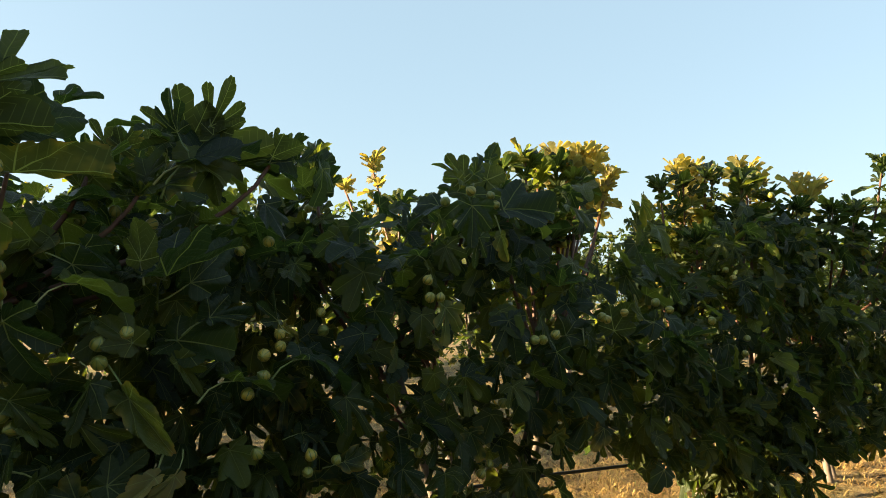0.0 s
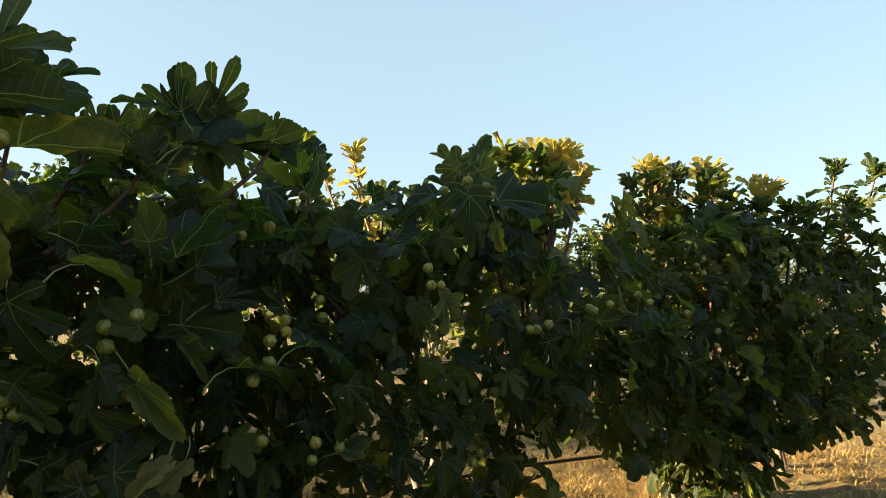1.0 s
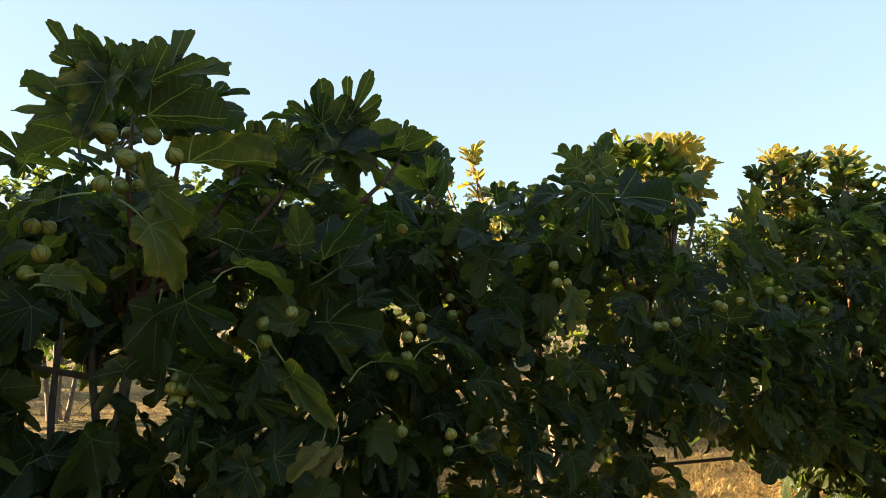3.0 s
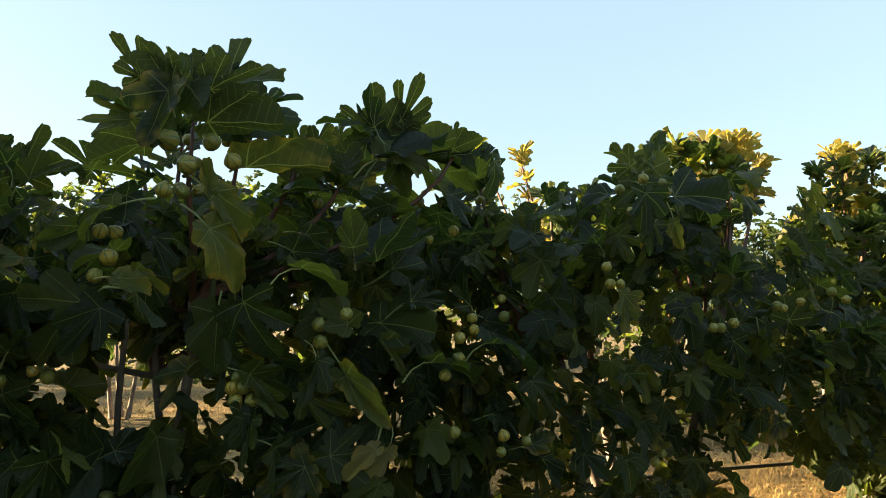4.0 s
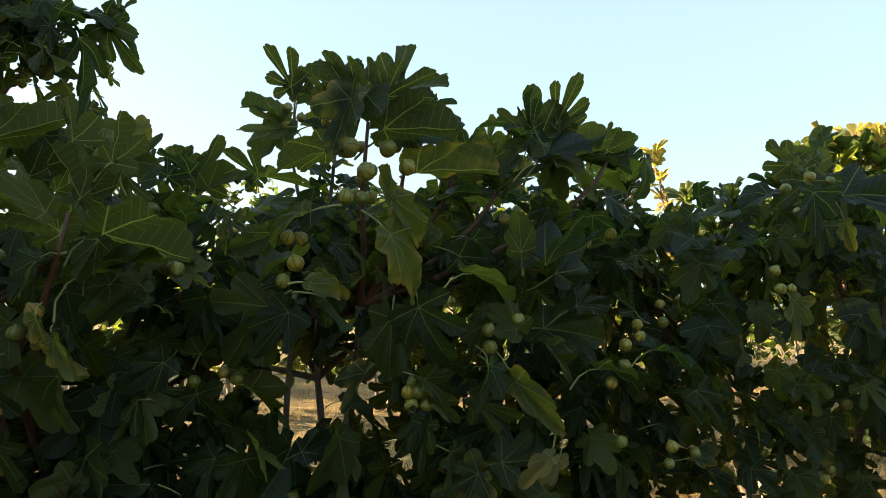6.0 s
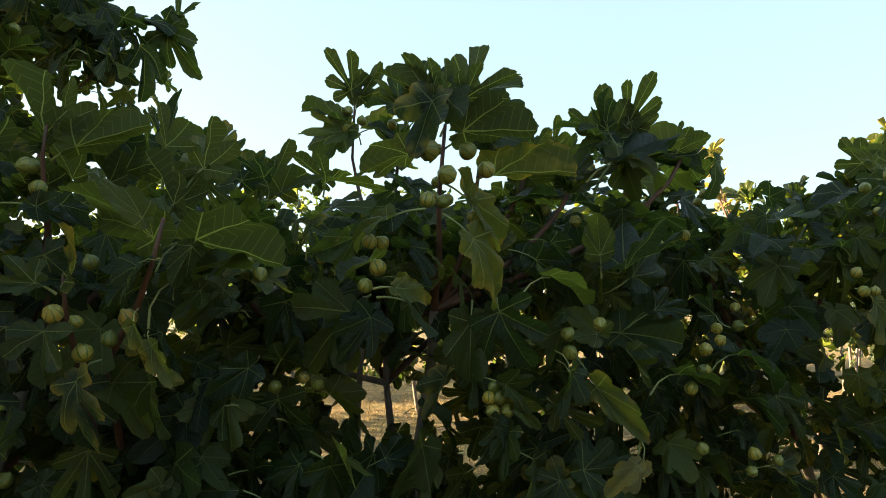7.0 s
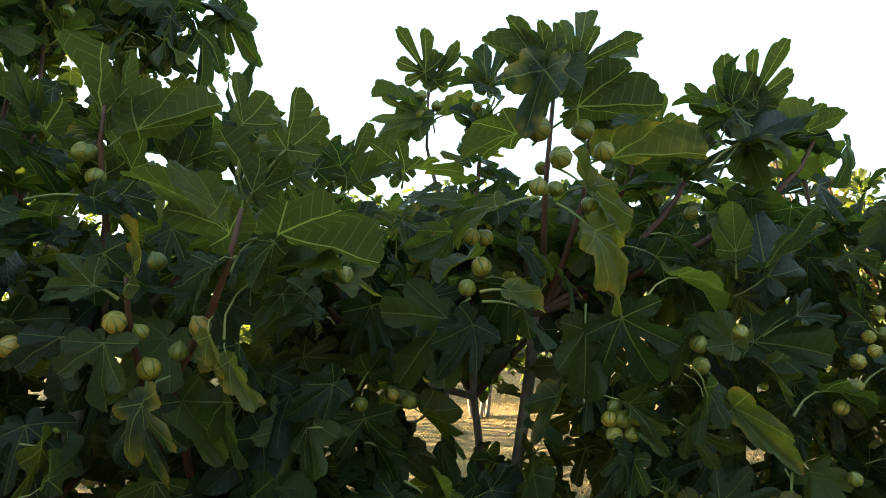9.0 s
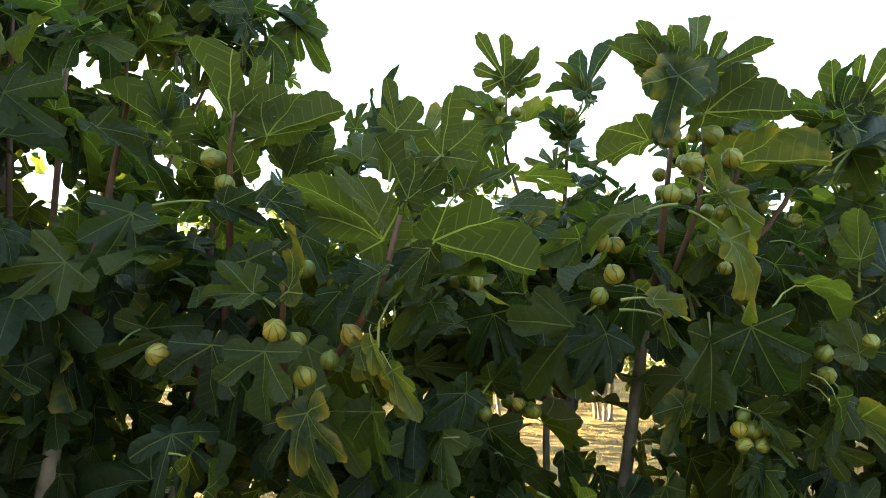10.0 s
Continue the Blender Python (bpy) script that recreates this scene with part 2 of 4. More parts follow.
def leaf_into(soup, m, kind, droop, size, points, rng, stalk=0.4, petiole=True, rings=2, folded=(6, 32)):
    """One leaf: a stalk from the node along +y, then a lobed, folded, drooping blade with its face up (+z)."""
    core = CORE[kind] * rng.uniform(0.9, 1.12)
    lobes = [(d + (rng.uniform(-6, 6) if d else 0), ln * rng.uniform(0.9, 1.06) if d else ln, w * rng.uniform(0.86, 1.16)) for d, ln, w in LOBES[kind]]
    end = Vector((0, stalk, 0.06 * stalk))
    if petiole:
        path = [m @ (size * Vector(p)) for p in ((0, 0, 0), (0, stalk * 0.5, stalk * 0.09), end)]
        tube(soup, path, [0.0042, 0.0032, 0.003], 4, 1, False)
    blade = m @ Matrix.Translation(size * end) @ pose(0, 0, 0, -droop, 0, 0)
    fold, curl = radians(rng.uniform(*folded)), rng.uniform(0.05, 0.42)
    ph, ph2 = rng.uniform(0, 6), rng.uniform(0, 6)
    skew = rng.uniform(-0.08, 0.08)

    def shape(r, th):
        x, y = r * math.sin(th), r * math.cos(th)
        z = math.sin(fold) * abs(x) * (1.15 - 0.5 * abs(x)) - curl * r * r * (1 + 0.6 * math.sin(ph)) + 0.1 * r * math.sin(3 * th + ph) + 0.13 * r * r * math.sin(8 * th + ph2)
        z += 0.03 * math.sin(13 * y + ph) * math.sin(11 * x + ph2)
        return blade @ (size * Vector((0.88 * math.cos(fold) * x + skew * y * y, y, z)))

    def sector(th):
        return min(lobes[:5], key=lambda lb: abs(th - radians(lb[0])))[0]

    span = radians(168)
    ths = [-span + 2 * span * i / (points - 1) for i in range(points)]
    outs = [lobe_reach(t, lobes, core * (1.0 if abs(t) < 1.7 else 0.6)) * (1 + 0.035 * math.sin(9 * t + ph2) + (0.012 if i % 3 else -0.014) + rng.uniform(-0.008, 0.008)) for i, t in enumerate(ths)]
    fr = [0.5, 1.0] if rings == 2 else [0.3, 0.55, 0.8, 1.0]
    verts, rim, polar = [shape(0, 0)], [0.0], [(0.0, 0.0)]
    for f in fr:
        for t, r in zip(ths, outs):
            verts.append(shape(f * r, t))
            rim.append(f)
            polar.append((f * r, t))
    faces = []
    for i in range(points - 1):
        faces.append((0, 1 + i + 1, 1 + i))
        for k in range(len(fr) - 1):
            a, b = 1 + k * points + i, 1 + (k + 1) * points + i
            faces.append((a, a + 1, b + 1, b))
    uvs = []
    for face in faces:
        mid = [polar[k][1] for k in face if k]
        a = radians(sector(sum(mid) / len(mid)))
        uvs.append([(polar[k][0] * math.sin(polar[k][1] - a), polar[k][0] * math.cos(polar[k][1] - a)) for k in face])
    soup.add([tuple(v) for v in verts], faces, 0, uvs, rim)


KINDS = ["deep", "deep", "fingers", "three", "three", "whole"]
def leaf_mesh(kind, droop, stalk, seed, mat=None):
    """A unit leaf mesh with its stalk; the stalk is thinned so that it suits a leaf of about 0.2 m."""
    r = random.Random(seed)
    s = Soup()
    leaf_into(s, Matrix(), kind, droop, 1.0, 88, r, stalk, False)
    path = [(0, 0, 0), (0, stalk * 0.5, stalk * 0.09), (0, stalk, stalk * 0.06)]
    tube(s, path, [0.021, 0.016, 0.015], 5, 1, False)
    return s.mesh("fig_leaf", [mat or LEAF, PETIOLE])


LEAF_MESHES = [leaf_mesh(KINDS[i % 6], [14, 36, 58, 80][i % 4] + (i * 7 % 11) - 5, 0.3 + 0.04 * (i % 7), 100 + i) for i in range(24)]
SUNLIT_YELLOW_MESHES = [leaf_mesh(KINDS[i % 6], [14, 36, 58, 80][i % 4] + (i * 7 % 11) - 5, 0.3 + 0.04 * (i % 7), 200 + i, LEAF_YELLOW) for i in range(12)]


def picked_mesh(kind, seed, mat):
    """A leaf with its origin where blade and stalk meet; the stalk runs back into the crown."""
    s = Soup()
    leaf_into(s, Matrix(), kind, 0, 1.0, 145, random.Random(seed), 0.0, False, 4, (30, 58) if kind == "narrow" else (18, 50))
    tube(s, [(0, 0.02, -0.012), (0.01, -0.16, -0.06), (0.03, -0.34, -0.2), (0.05, -0.45, -0.42)], [0.011, 0.012, 0.014, 0.018], 6, 1, False)
    return s.mesh("fig_leaf", [mat, PETIOLE])


HERO_LEAF = {k: [picked_mesh(k, 300 + 10 * j + i, LEAF) for j in range(5)] for i, k in enumerate(LOBES)}
AGED_LEAF = {k: [picked_mesh(k, 400 + 10 * j + i, LEAF_AGED) for j in range(5)] for i, k in enumerate(LOBES)}

PALE_LEAF = {k: [picked_mesh(k, 500 + 10 * j + i, LEAF_YELLOW) for j in range(5)] for i, k in enumerate(LOBES)}


def blade_mesh(kind, seed, mat):
    """A leaf blade alone, from the origin along +y."""
    s = Soup()
    leaf_into(s, Matrix(), kind, 0, 1.0, 145, random.Random(seed), 0.0, False, 4, (20, 52))
    return s.mesh("fig_leaf", [mat])


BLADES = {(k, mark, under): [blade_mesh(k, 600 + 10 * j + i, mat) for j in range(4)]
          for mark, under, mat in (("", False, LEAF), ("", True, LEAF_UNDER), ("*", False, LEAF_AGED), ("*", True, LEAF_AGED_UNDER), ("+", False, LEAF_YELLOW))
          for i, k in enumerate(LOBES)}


def fig_mesh(seed):
    """A squat pear-shaped fig with a short neck at the top and a sunken eye below; origin at the stalk."""
    r = random.Random(seed)
    prof = [(0.0, 0.0), (0.1, 0.02), (0.15, -0.08), (0.33, -0.19), (0.47, -0.36), (0.53, -0.57), (0.5, -0.78), (0.38, -0.95), (0.2, -1.04), (0.07, -1.05), (0.0, -1.02)]
    sides = 14
    verts, faces, uvs = [], [], []
    for i, (rad, z) in enumerate(prof):
        for k in range(sides):
            t = 2 * math.pi * k / sides
            rr = rad * (1 + 0.03 * math.cos(7 * t) + r.uniform(-0.01, 0.01))
            verts.append((rr * math.cos(t), rr * math.sin(t), z))
    for i in range(len(prof) - 1):
        for k in range(sides):
            j = (k + 1) % sides
            faces.append((i * sides + k, (i + 1) * sides + k, (i + 1) * sides + j, i * sides + j))
            u0, u1, v0, v1 = k / sides, (k + 1) / sides, 1 - i / 10, 1 - (i + 1) / 10
            uvs.append([(u0, v0), (u0, v1), (u1, v1), (u1, v0)])
    s = Soup()
    s.add(verts, faces, 0, uvs)
    return s.mesh("fig", [FIG])


FIG_MESHES = [fig_mesh(i) for i in range(3)]

# ---- ground ----
def ground_height(x, y):
    return 0.03 * noise.noise((x * 0.9, y * 0.9, 0.3)) + 0.022 * noise.noise((x * 2.7, y * 2.7, 1.3)) + 0.03 * abs(noise.noise((x * 6.5, y * 6.5, 2.3)))


near = np.arange(-12, 12.01, 0.13)
far_out = np.array([22, 35, 60, 120, 300, 900.0])
xs = np.concatenate([-far_out[::-1] - 0, near, far_out])
soup = Soup()
verts = []
for y in xs + 4:
    for x in xs:
        inside = abs(x) < 12.1 and abs(y - 4) < 12.1
        h = ground_height(x, y) if inside else 0.0
        verts.append((float(x), float(y), h))
w = len(xs)
soup.add(verts, [(j * w + i, j * w + i + 1, (j + 1) * w + i + 1, (j + 1) * w + i) for j in range(w - 1) for i in range(w - 1)])
tagged(new("ground", soup.mesh("ground", [GROUND])), "dry mown grass and straw over pale orchard soil", "ground", kind="structure")

# ---- the tree rows ----
ROW = Vector((0.84, 0.545, 0)).normalized()       # along the row
BACK = Vector((-ROW.y, ROW.x, 0))                 # towards the rows behind
UP = Vector((0, 0, 1))
ALLEY = Vector((0.1, -0.995, 0))                  # out into the open alley

# ---- singled-out leaves: where the blade begins, where it ends, its kind (* ageing) ----
LEAVES_0A = [
    (-2.011, 1.137, 1.291, -1.972, 1.087, 1.143, "deep"),
    (-1.903, 1.302, 1.525, -1.775, 1.453, 1.617, "whole"),
    (-1.895, 1.188, 1.664, -1.934, 1.095, 1.743, "whole"),
    (-1.957, 1.351, 1.885, -1.993, 1.387, 2.019, "deep"),
    (-1.923, 1.456, 1.841, -1.906, 1.524, 1.99, "deep"),
    (-1.917, 1.483, 1.85, -1.864, 1.555, 1.935, "three"),
]
LEAVES_0B = [
    (-1.874, 1.154, 1.552, -1.886, 1.106, 1.469, "deep"),
    (-1.903, 1.183, 1.418, -1.863, 1.181, 1.319, "whole*"),
    (-1.871, 1.204, 1.37, -1.814, 1.208, 1.273, "whole*"),
    (-2.111, 1.906, 1.891, -2.064, 1.978, 2.009, "deep"),
    (-2.522, 1.282, 1.941, -2.548, 1.236, 2.056, "three"),
    (-2.488, 1.304, 2.007, -2.495, 1.261, 1.919, "whole"),
    (-2.272, 1.563, 2.007, -2.305, 1.492, 2.058, "three"),
    (-2.289, 1.552, 1.959, -2.248, 1.613, 2.034, "three"),
    (-1.847, 1.482, 1.453, -1.913, 1.401, 1.422, "three"),
    (-1.856, 1.357, 1.502, -1.888, 1.296, 1.426, "three"),
    (-2.224, 1.118, 1.136, -2.214, 1.176, 1.225, "three"),
    (-3.114, 2.722, 2.85, -2.967, 2.758, 2.628, "deep"),
    (-3.22, 2.653, 2.77, -3.107, 2.654, 2.509, "deep"),
]
LEAVES_0C = [
    (-3.278, 2.579, 2.709, -3.293, 2.525, 2.527, "deep"),
    (-3.244, 2.638, 2.877, -2.986, 2.823, 2.895, "fingers"),
    (-3.139, 2.729, 2.919, -3.024, 2.786, 2.773, "three"),
    (-3.407, 2.496, 2.736, -3.195, 2.566, 2.555, "deep"),
    (-3.459, 2.462, 2.797, -3.548, 2.318, 2.624, "three"),
    (-3.683, 2.198, 2.763, -3.682, 2.104, 2.535, "three"),
    (-3.566, 2.274, 2.648, -3.637, 2.148, 2.496, "three"),
    (-3.085, 2.765, 2.933, -2.992, 2.789, 3.056, "fingers"),
    (-2.209, 1.664, 1.984, -2.19, 1.661, 2.073, "deep"),
    (-2.169, 1.63, 1.885, -2.123, 1.717, 2.038, "deep"),
    (-2.091, 1.74, 1.84, -2.116, 1.784, 1.989, "whole"),
    (-1.913, 1.379, 1.635, -1.777, 1.524, 1.654, "whole"),
    (-1.92, 1.375, 1.546, -1.837, 1.451, 1.61, "whole"),
]
LEAVES_1A = [
    (-1.376, 1.835, 2.108, -1.412, 1.729, 1.883, "three"),
    (-1.341, 2.024, 2.154, -1.178, 2.187, 2.313, "fingers"),
    (-1.315, 1.97, 2.013, -1.12, 2.153, 2.11, "whole"),
    (-1.396, 1.917, 2.144, -1.442, 1.929, 2.254, "fingers"),
]
LEAVES_1B = [
    (-1.371, 2.029, 2.179, -1.358, 2.075, 2.292, "deep"),
    (-1.724, 1.824, 1.195, -1.622, 1.899, 1.067, "three"),
    (-1.852, 1.573, 1.29, -1.926, 1.473, 1.218, "three"),
    (-1.226, 1.932, 1.115, -1.23, 1.864, 0.993, "deep"),
    (-1.204, 1.946, 1.228, -1.101, 2.066, 1.143, "three"),
    (-1.516, 1.756, 1.029, -1.438, 1.841, 1.068, "three"),
    (-1.502, 1.753, 1.756, -1.584, 1.654, 1.659, "three"),
    (-1.608, 1.732, 1.665, -1.69, 1.637, 1.6, "whole"),
    (-1.466, 1.752, 1.539, -1.377, 1.792, 1.477, "whole*"),
]
LEAVES_1C = [
    (-2.091, 2.813, 2.431, -2.028, 2.91, 2.621, "fingers"),
    (-2.113, 2.739, 2.265, -2.274, 2.56, 2.229, "deep"),
    (-0.916, 2.348, 2.084, -0.961, 2.292, 2.227, "fingers"),
    (-0.875, 2.375, 1.996, -0.67, 2.556, 2.098, "three"),
    (-0.875, 2.374, 1.985, -0.688, 2.543, 2, "three"),
    (-0.955, 2.299, 2.057, -1.054, 2.181, 2.12, "deep"),
]
LEAVES_1D = [
    (-0.931, 2.314, 2.042, -1.003, 2.247, 2.023, "three"),
    (-1.691, 2.298, 2.218, -1.719, 2.214, 2.317, "fingers"),
    (-1.682, 2.304, 2.229, -1.646, 2.393, 2.425, "fingers"),
    (-1.682, 2.304, 2.219, -1.768, 2.202, 2.245, "deep"),
    (-2.042, 2.07, 1.936, -1.934, 2.188, 1.951, "deep"),
    (-1.079, 2.04, 1.556, -0.936, 2.181, 1.512, "three"),
    (-1.085, 2.095, 1.667, -1.022, 2.176, 1.6, "three"),
    (-0.701, 2.344, 1.241, -0.533, 2.503, 1.182, "three"),
    (-1.024, 2.075, 1.242, -1.034, 2.018, 1.12, "deep"),
    (-0.771, 2.299, 1.449, -0.637, 2.418, 1.482, "three"),
    (-1.452, 1.917, 1.153, -1.356, 1.957, 1.108, "three"),
    (-1.381, 1.903, 1.246, -1.425, 1.833, 1.126, "three"),
    (-1.26, 2.816, 2.003, -1.091, 2.861, 2.22, "deep"),
]
LEAVES_1E = [
    (-1.18, 2.868, 1.985, -0.991, 2.926, 2.138, "three"),
    (-1.307, 2.667, 1.978, -1.243, 2.672, 2.185, "three"),
    (-2.024, 1.903, 1.895, -2.091, 1.819, 1.968, "deep"),
    (-2.001, 1.977, 1.859, -1.897, 2.083, 1.934, "three"),
    (-0.949, 2.243, 1.612, -0.98, 2.286, 1.747, "three"),
    (-1.137, 2.121, 1.616, -0.999, 2.2, 1.513, "three"),
    (-0.842, 2.312, 1.565, -0.706, 2.438, 1.715, "whole"),
    (-1.04, 2.064, 1.445, -1.077, 2.028, 1.409, "three"),
    (-0.852, 2.247, 1.311, -0.783, 2.298, 1.193, "three"),
]
LEAVES_1F = [
    (-1.018, 2.02, 1.268, -1.029, 1.967, 1.126, "deep"),
    (-0.501, 2.498, 1.302, -0.317, 2.643, 1.265, "three"),
    (-0.575, 2.426, 1.435, -0.603, 2.41, 1.547, "fingers"),
    (-0.821, 2.171, 0.968, -0.911, 2.135, 0.846, "narrow+"),
    (-1.179, 1.975, 1.163, -1.106, 2.036, 1.087, "three"),
    (-1.197, 1.951, 1.088, -1.198, 1.887, 0.957, "deep"),
    (-0.506, 2.53, 1.033, -0.405, 2.608, 1.035, "three"),
    (-0.367, 2.621, 0.91, -0.25, 2.709, 0.93, "whole"),
    (-0.326, 2.647, 0.855, -0.257, 2.674, 0.729, "whole"),
]
LEAVES_2A = [
    # first leaf: its yellow stands in for sun shining through the blade
    (0.303, 3.234, 1.408, 0.377, 3.257, 1.442, "three+"),
    (0.213, 3.104, 2.147, 0.238, 3.123, 2.225, "three"),
    (0.134, 3.005, 2.061, 0.189, 3.023, 2.167, "deep"),
    (0.066, 2.961, 2.028, -0.014, 2.892, 2.108, "deep"),
    (0.124, 2.939, 1.911, 0.127, 2.893, 1.721, "deep"),
    (0.156, 2.924, 1.773, 0.113, 2.884, 1.66, "deep"),
    (0.406, 3.241, 1.916, 0.514, 3.312, 1.815, "three"),
    (0.901, 4.457, 2.312, 1.067, 4.473, 2.164, "three"),
    (-0.096, 2.797, 1.689, -0.214, 2.732, 1.707, "three"),
]
LEAVES_2B = [
    (0.008, 2.804, 1.48, 0.013, 2.756, 1.32, "deep"),
    (0.982, 3.436, 1.431, 0.949, 3.451, 1.544, "whole"),
    (1.067, 3.515, 1.402, 0.928, 3.448, 1.333, "three"),
    (0.671, 3.234, 1.353, 0.724, 3.244, 1.247, "three"),
    (0.505, 3.103, 1.28, 0.546, 3.079, 1.132, "deep"),
    (0.361, 3.152, 1.124, 0.323, 3.104, 0.953, "three"),
    (0.899, 3.501, 1.147, 0.836, 3.452, 0.984, "three"),
    (1.27, 3.742, 1.308, 1.26, 3.698, 1.101, "whole"),
    (0.799, 3.675, 0.749, 0.828, 3.683, 0.66, "three"),
    (0.728, 3.629, 0.786, 0.671, 3.584, 0.709, "whole"),
]
LEAVES_3A = [
    (1.554, 3.986, 1.107, 1.558, 3.94, 0.922, "three"),
    (1.906, 4.274, 1.084, 1.925, 4.227, 0.92, "three"),
]

# ---- leaves that stand free: stalk foot, blade base, blade tip, kind (* ageing, + dying), turn about the midrib, width ----
TALL_SPRAY = [
    ((-1.358, 1.746, 1.976), (-1.362, 1.713, 2.049), (-1.406, 1.666, 1.882), "three", 0, 1.15),
    ((-1.353, 1.854, 1.967), (-1.303, 1.839, 1.983), (-1.121, 1.956, 2.034), "whole", -125, 1.1),
    ((-1.306, 1.997, 1.866), (-1.246, 1.986, 1.876), (-1.006, 2.101, 1.911), "whole*", -122, 0.95),
    ((-1.367, 1.817, 1.832), (-1.283, 1.815, 1.772), (-1.297, 1.81, 1.875), "whole*", 40, 0.8),
    ((-1.351, 1.78, 1.73), (-1.26, 1.78, 1.658), (-1.143, 1.842, 1.493), "whole*", -48, 0.95),
    ((-1.33, 1.841, 1.77), (-1.27, 1.83, 1.773), (-1.184, 1.881, 1.635), "whole*", -48, 0.85),
    ((-1.373, 1.688, 1.733), (-1.462, 1.625, 1.701), (-1.585, 1.614, 1.661), "three", 50, 1.1),
    ((-1.398, 1.774, 1.916), (-1.437, 1.729, 1.901), (-1.579, 1.659, 1.857), "whole", 130, 1.2),
    ((-1.368, 1.849, 2.045), (-1.298, 1.841, 2.087), (-1.169, 1.886, 2.183), "fingers", -140, 1),
]
TALL_SPRAY_2 = [
    ((-1.367, 1.785, 2.044), (-1.379, 1.75, 2.068), (-1.515, 1.766, 2.175), "whole", 140, 0.9),
    ((-1.37, 1.784, 2.036), (-1.371, 1.752, 2.074), (-1.44, 1.792, 2.191), "deep", 160, 1),
    ((-1.377, 1.845, 2.062), (-1.36, 1.82, 2.087), (-1.349, 1.887, 2.203), "deep", 150, 1),
]
SLIM_SPRAY = [
    ((-2.095, 2.771, 2.397), (-2.095, 2.739, 2.461), (-2.194, 2.705, 2.644), "fingers", 170, 1.1),
    ((-2.095, 2.771, 2.384), (-2.059, 2.752, 2.427), (-1.973, 2.813, 2.572), "fingers", -160, 1.1),
    ((-2.106, 2.767, 2.305), (-2.143, 2.722, 2.322), (-2.313, 2.663, 2.385), "whole", 55, 1.2),
    ((-2.111, 2.765, 2.252), (-2.123, 2.729, 2.257), (-2.222, 2.632, 2.072), "three", 20, 1.3),
    ((-2.101, 2.801, 2.26), (-2.016, 2.798, 2.286), (-1.866, 2.903, 2.358), "three", -60, 1.1),
]
ROUND_SPRAY = [
    ((-0.937, 2.485, 2.03), (-0.914, 2.461, 2.077), (-0.953, 2.448, 2.275), "deep", 175, 1.1),
    ((-0.917, 2.492, 2.076), (-0.848, 2.484, 2.14), (-0.77, 2.511, 2.302), "fingers", -170, 1.15),
    ((-0.926, 2.489, 2.086), (-0.954, 2.447, 2.093), (-1.054, 2.412, 2.192), "deep", 160, 1.1),
    ((-0.908, 2.495, 2.065), (-0.839, 2.487, 2.109), (-0.746, 2.551, 2.184), "three", -130, 1.2),
    ((-0.921, 2.544, 1.993), (-0.857, 2.534, 2.016), (-0.678, 2.649, 2.132), "whole", -135, 1.1),
    ((-0.863, 2.617, 1.993), (-0.802, 2.606, 2.019), (-0.637, 2.664, 2.008), "whole", -60, 1.2),
    ((-1.166, 2.723, 2.035), (-1.161, 2.693, 2.12), (-1.131, 2.703, 2.241), "deep", 170, 1.3),
    ((-1.139, 2.785, 2.022), (-1.102, 2.766, 2.105), (-1.072, 2.777, 2.189), "deep", -165, 1.3),
]
RED_SPRAY = [
    ((-1.916, 1.276, 1.747), (-1.89, 1.253, 1.849), (-1.915, 1.265, 1.962), "deep", 180, 1.2),
    ((-1.871, 1.291, 1.733), (-1.805, 1.283, 1.795), (-1.795, 1.328, 1.917), "deep", 175, 1.15),
    ((-1.905, 1.28, 1.668), (-1.869, 1.26, 1.705), (-1.908, 1.247, 1.842), "narrow", 130, 1),
    ((-1.905, 1.28, 1.668), (-1.859, 1.264, 1.712), (-1.806, 1.314, 1.801), "whole", -160, 1.1),
    ((-1.929, 1.292, 1.61), (-1.922, 1.263, 1.626), (-2.056, 1.227, 1.781), "whole", 155, 1),
    ((-1.924, 1.294, 1.603), (-1.83, 1.295, 1.618), (-1.635, 1.395, 1.605), "whole", -125, 1.1),
    ((-1.868, 1.293, 1.611), (-1.824, 1.276, 1.605), (-1.861, 1.242, 1.509), "whole", 150, 1.1),
    ((-1.915, 1.276, 1.577), (-1.941, 1.235, 1.555), (-1.958, 1.145, 1.486), "deep", 10, 1.3),
    ((-1.965, 1.312, 1.403), (-1.919, 1.296, 1.397), (-1.873, 1.312, 1.301), "three", 30, 1.1),
]
RED_SPRAY_2 = [
    ((-2.009, 1.349, 1.324), (-1.975, 1.329, 1.272), (-1.964, 1.333, 1.124), "three", 20, 1.1),
    ((-2.182, 1.224, 1.709), (-2.154, 1.203, 1.71), (-2.081, 1.232, 1.652), "whole", -40, 1.1),
]
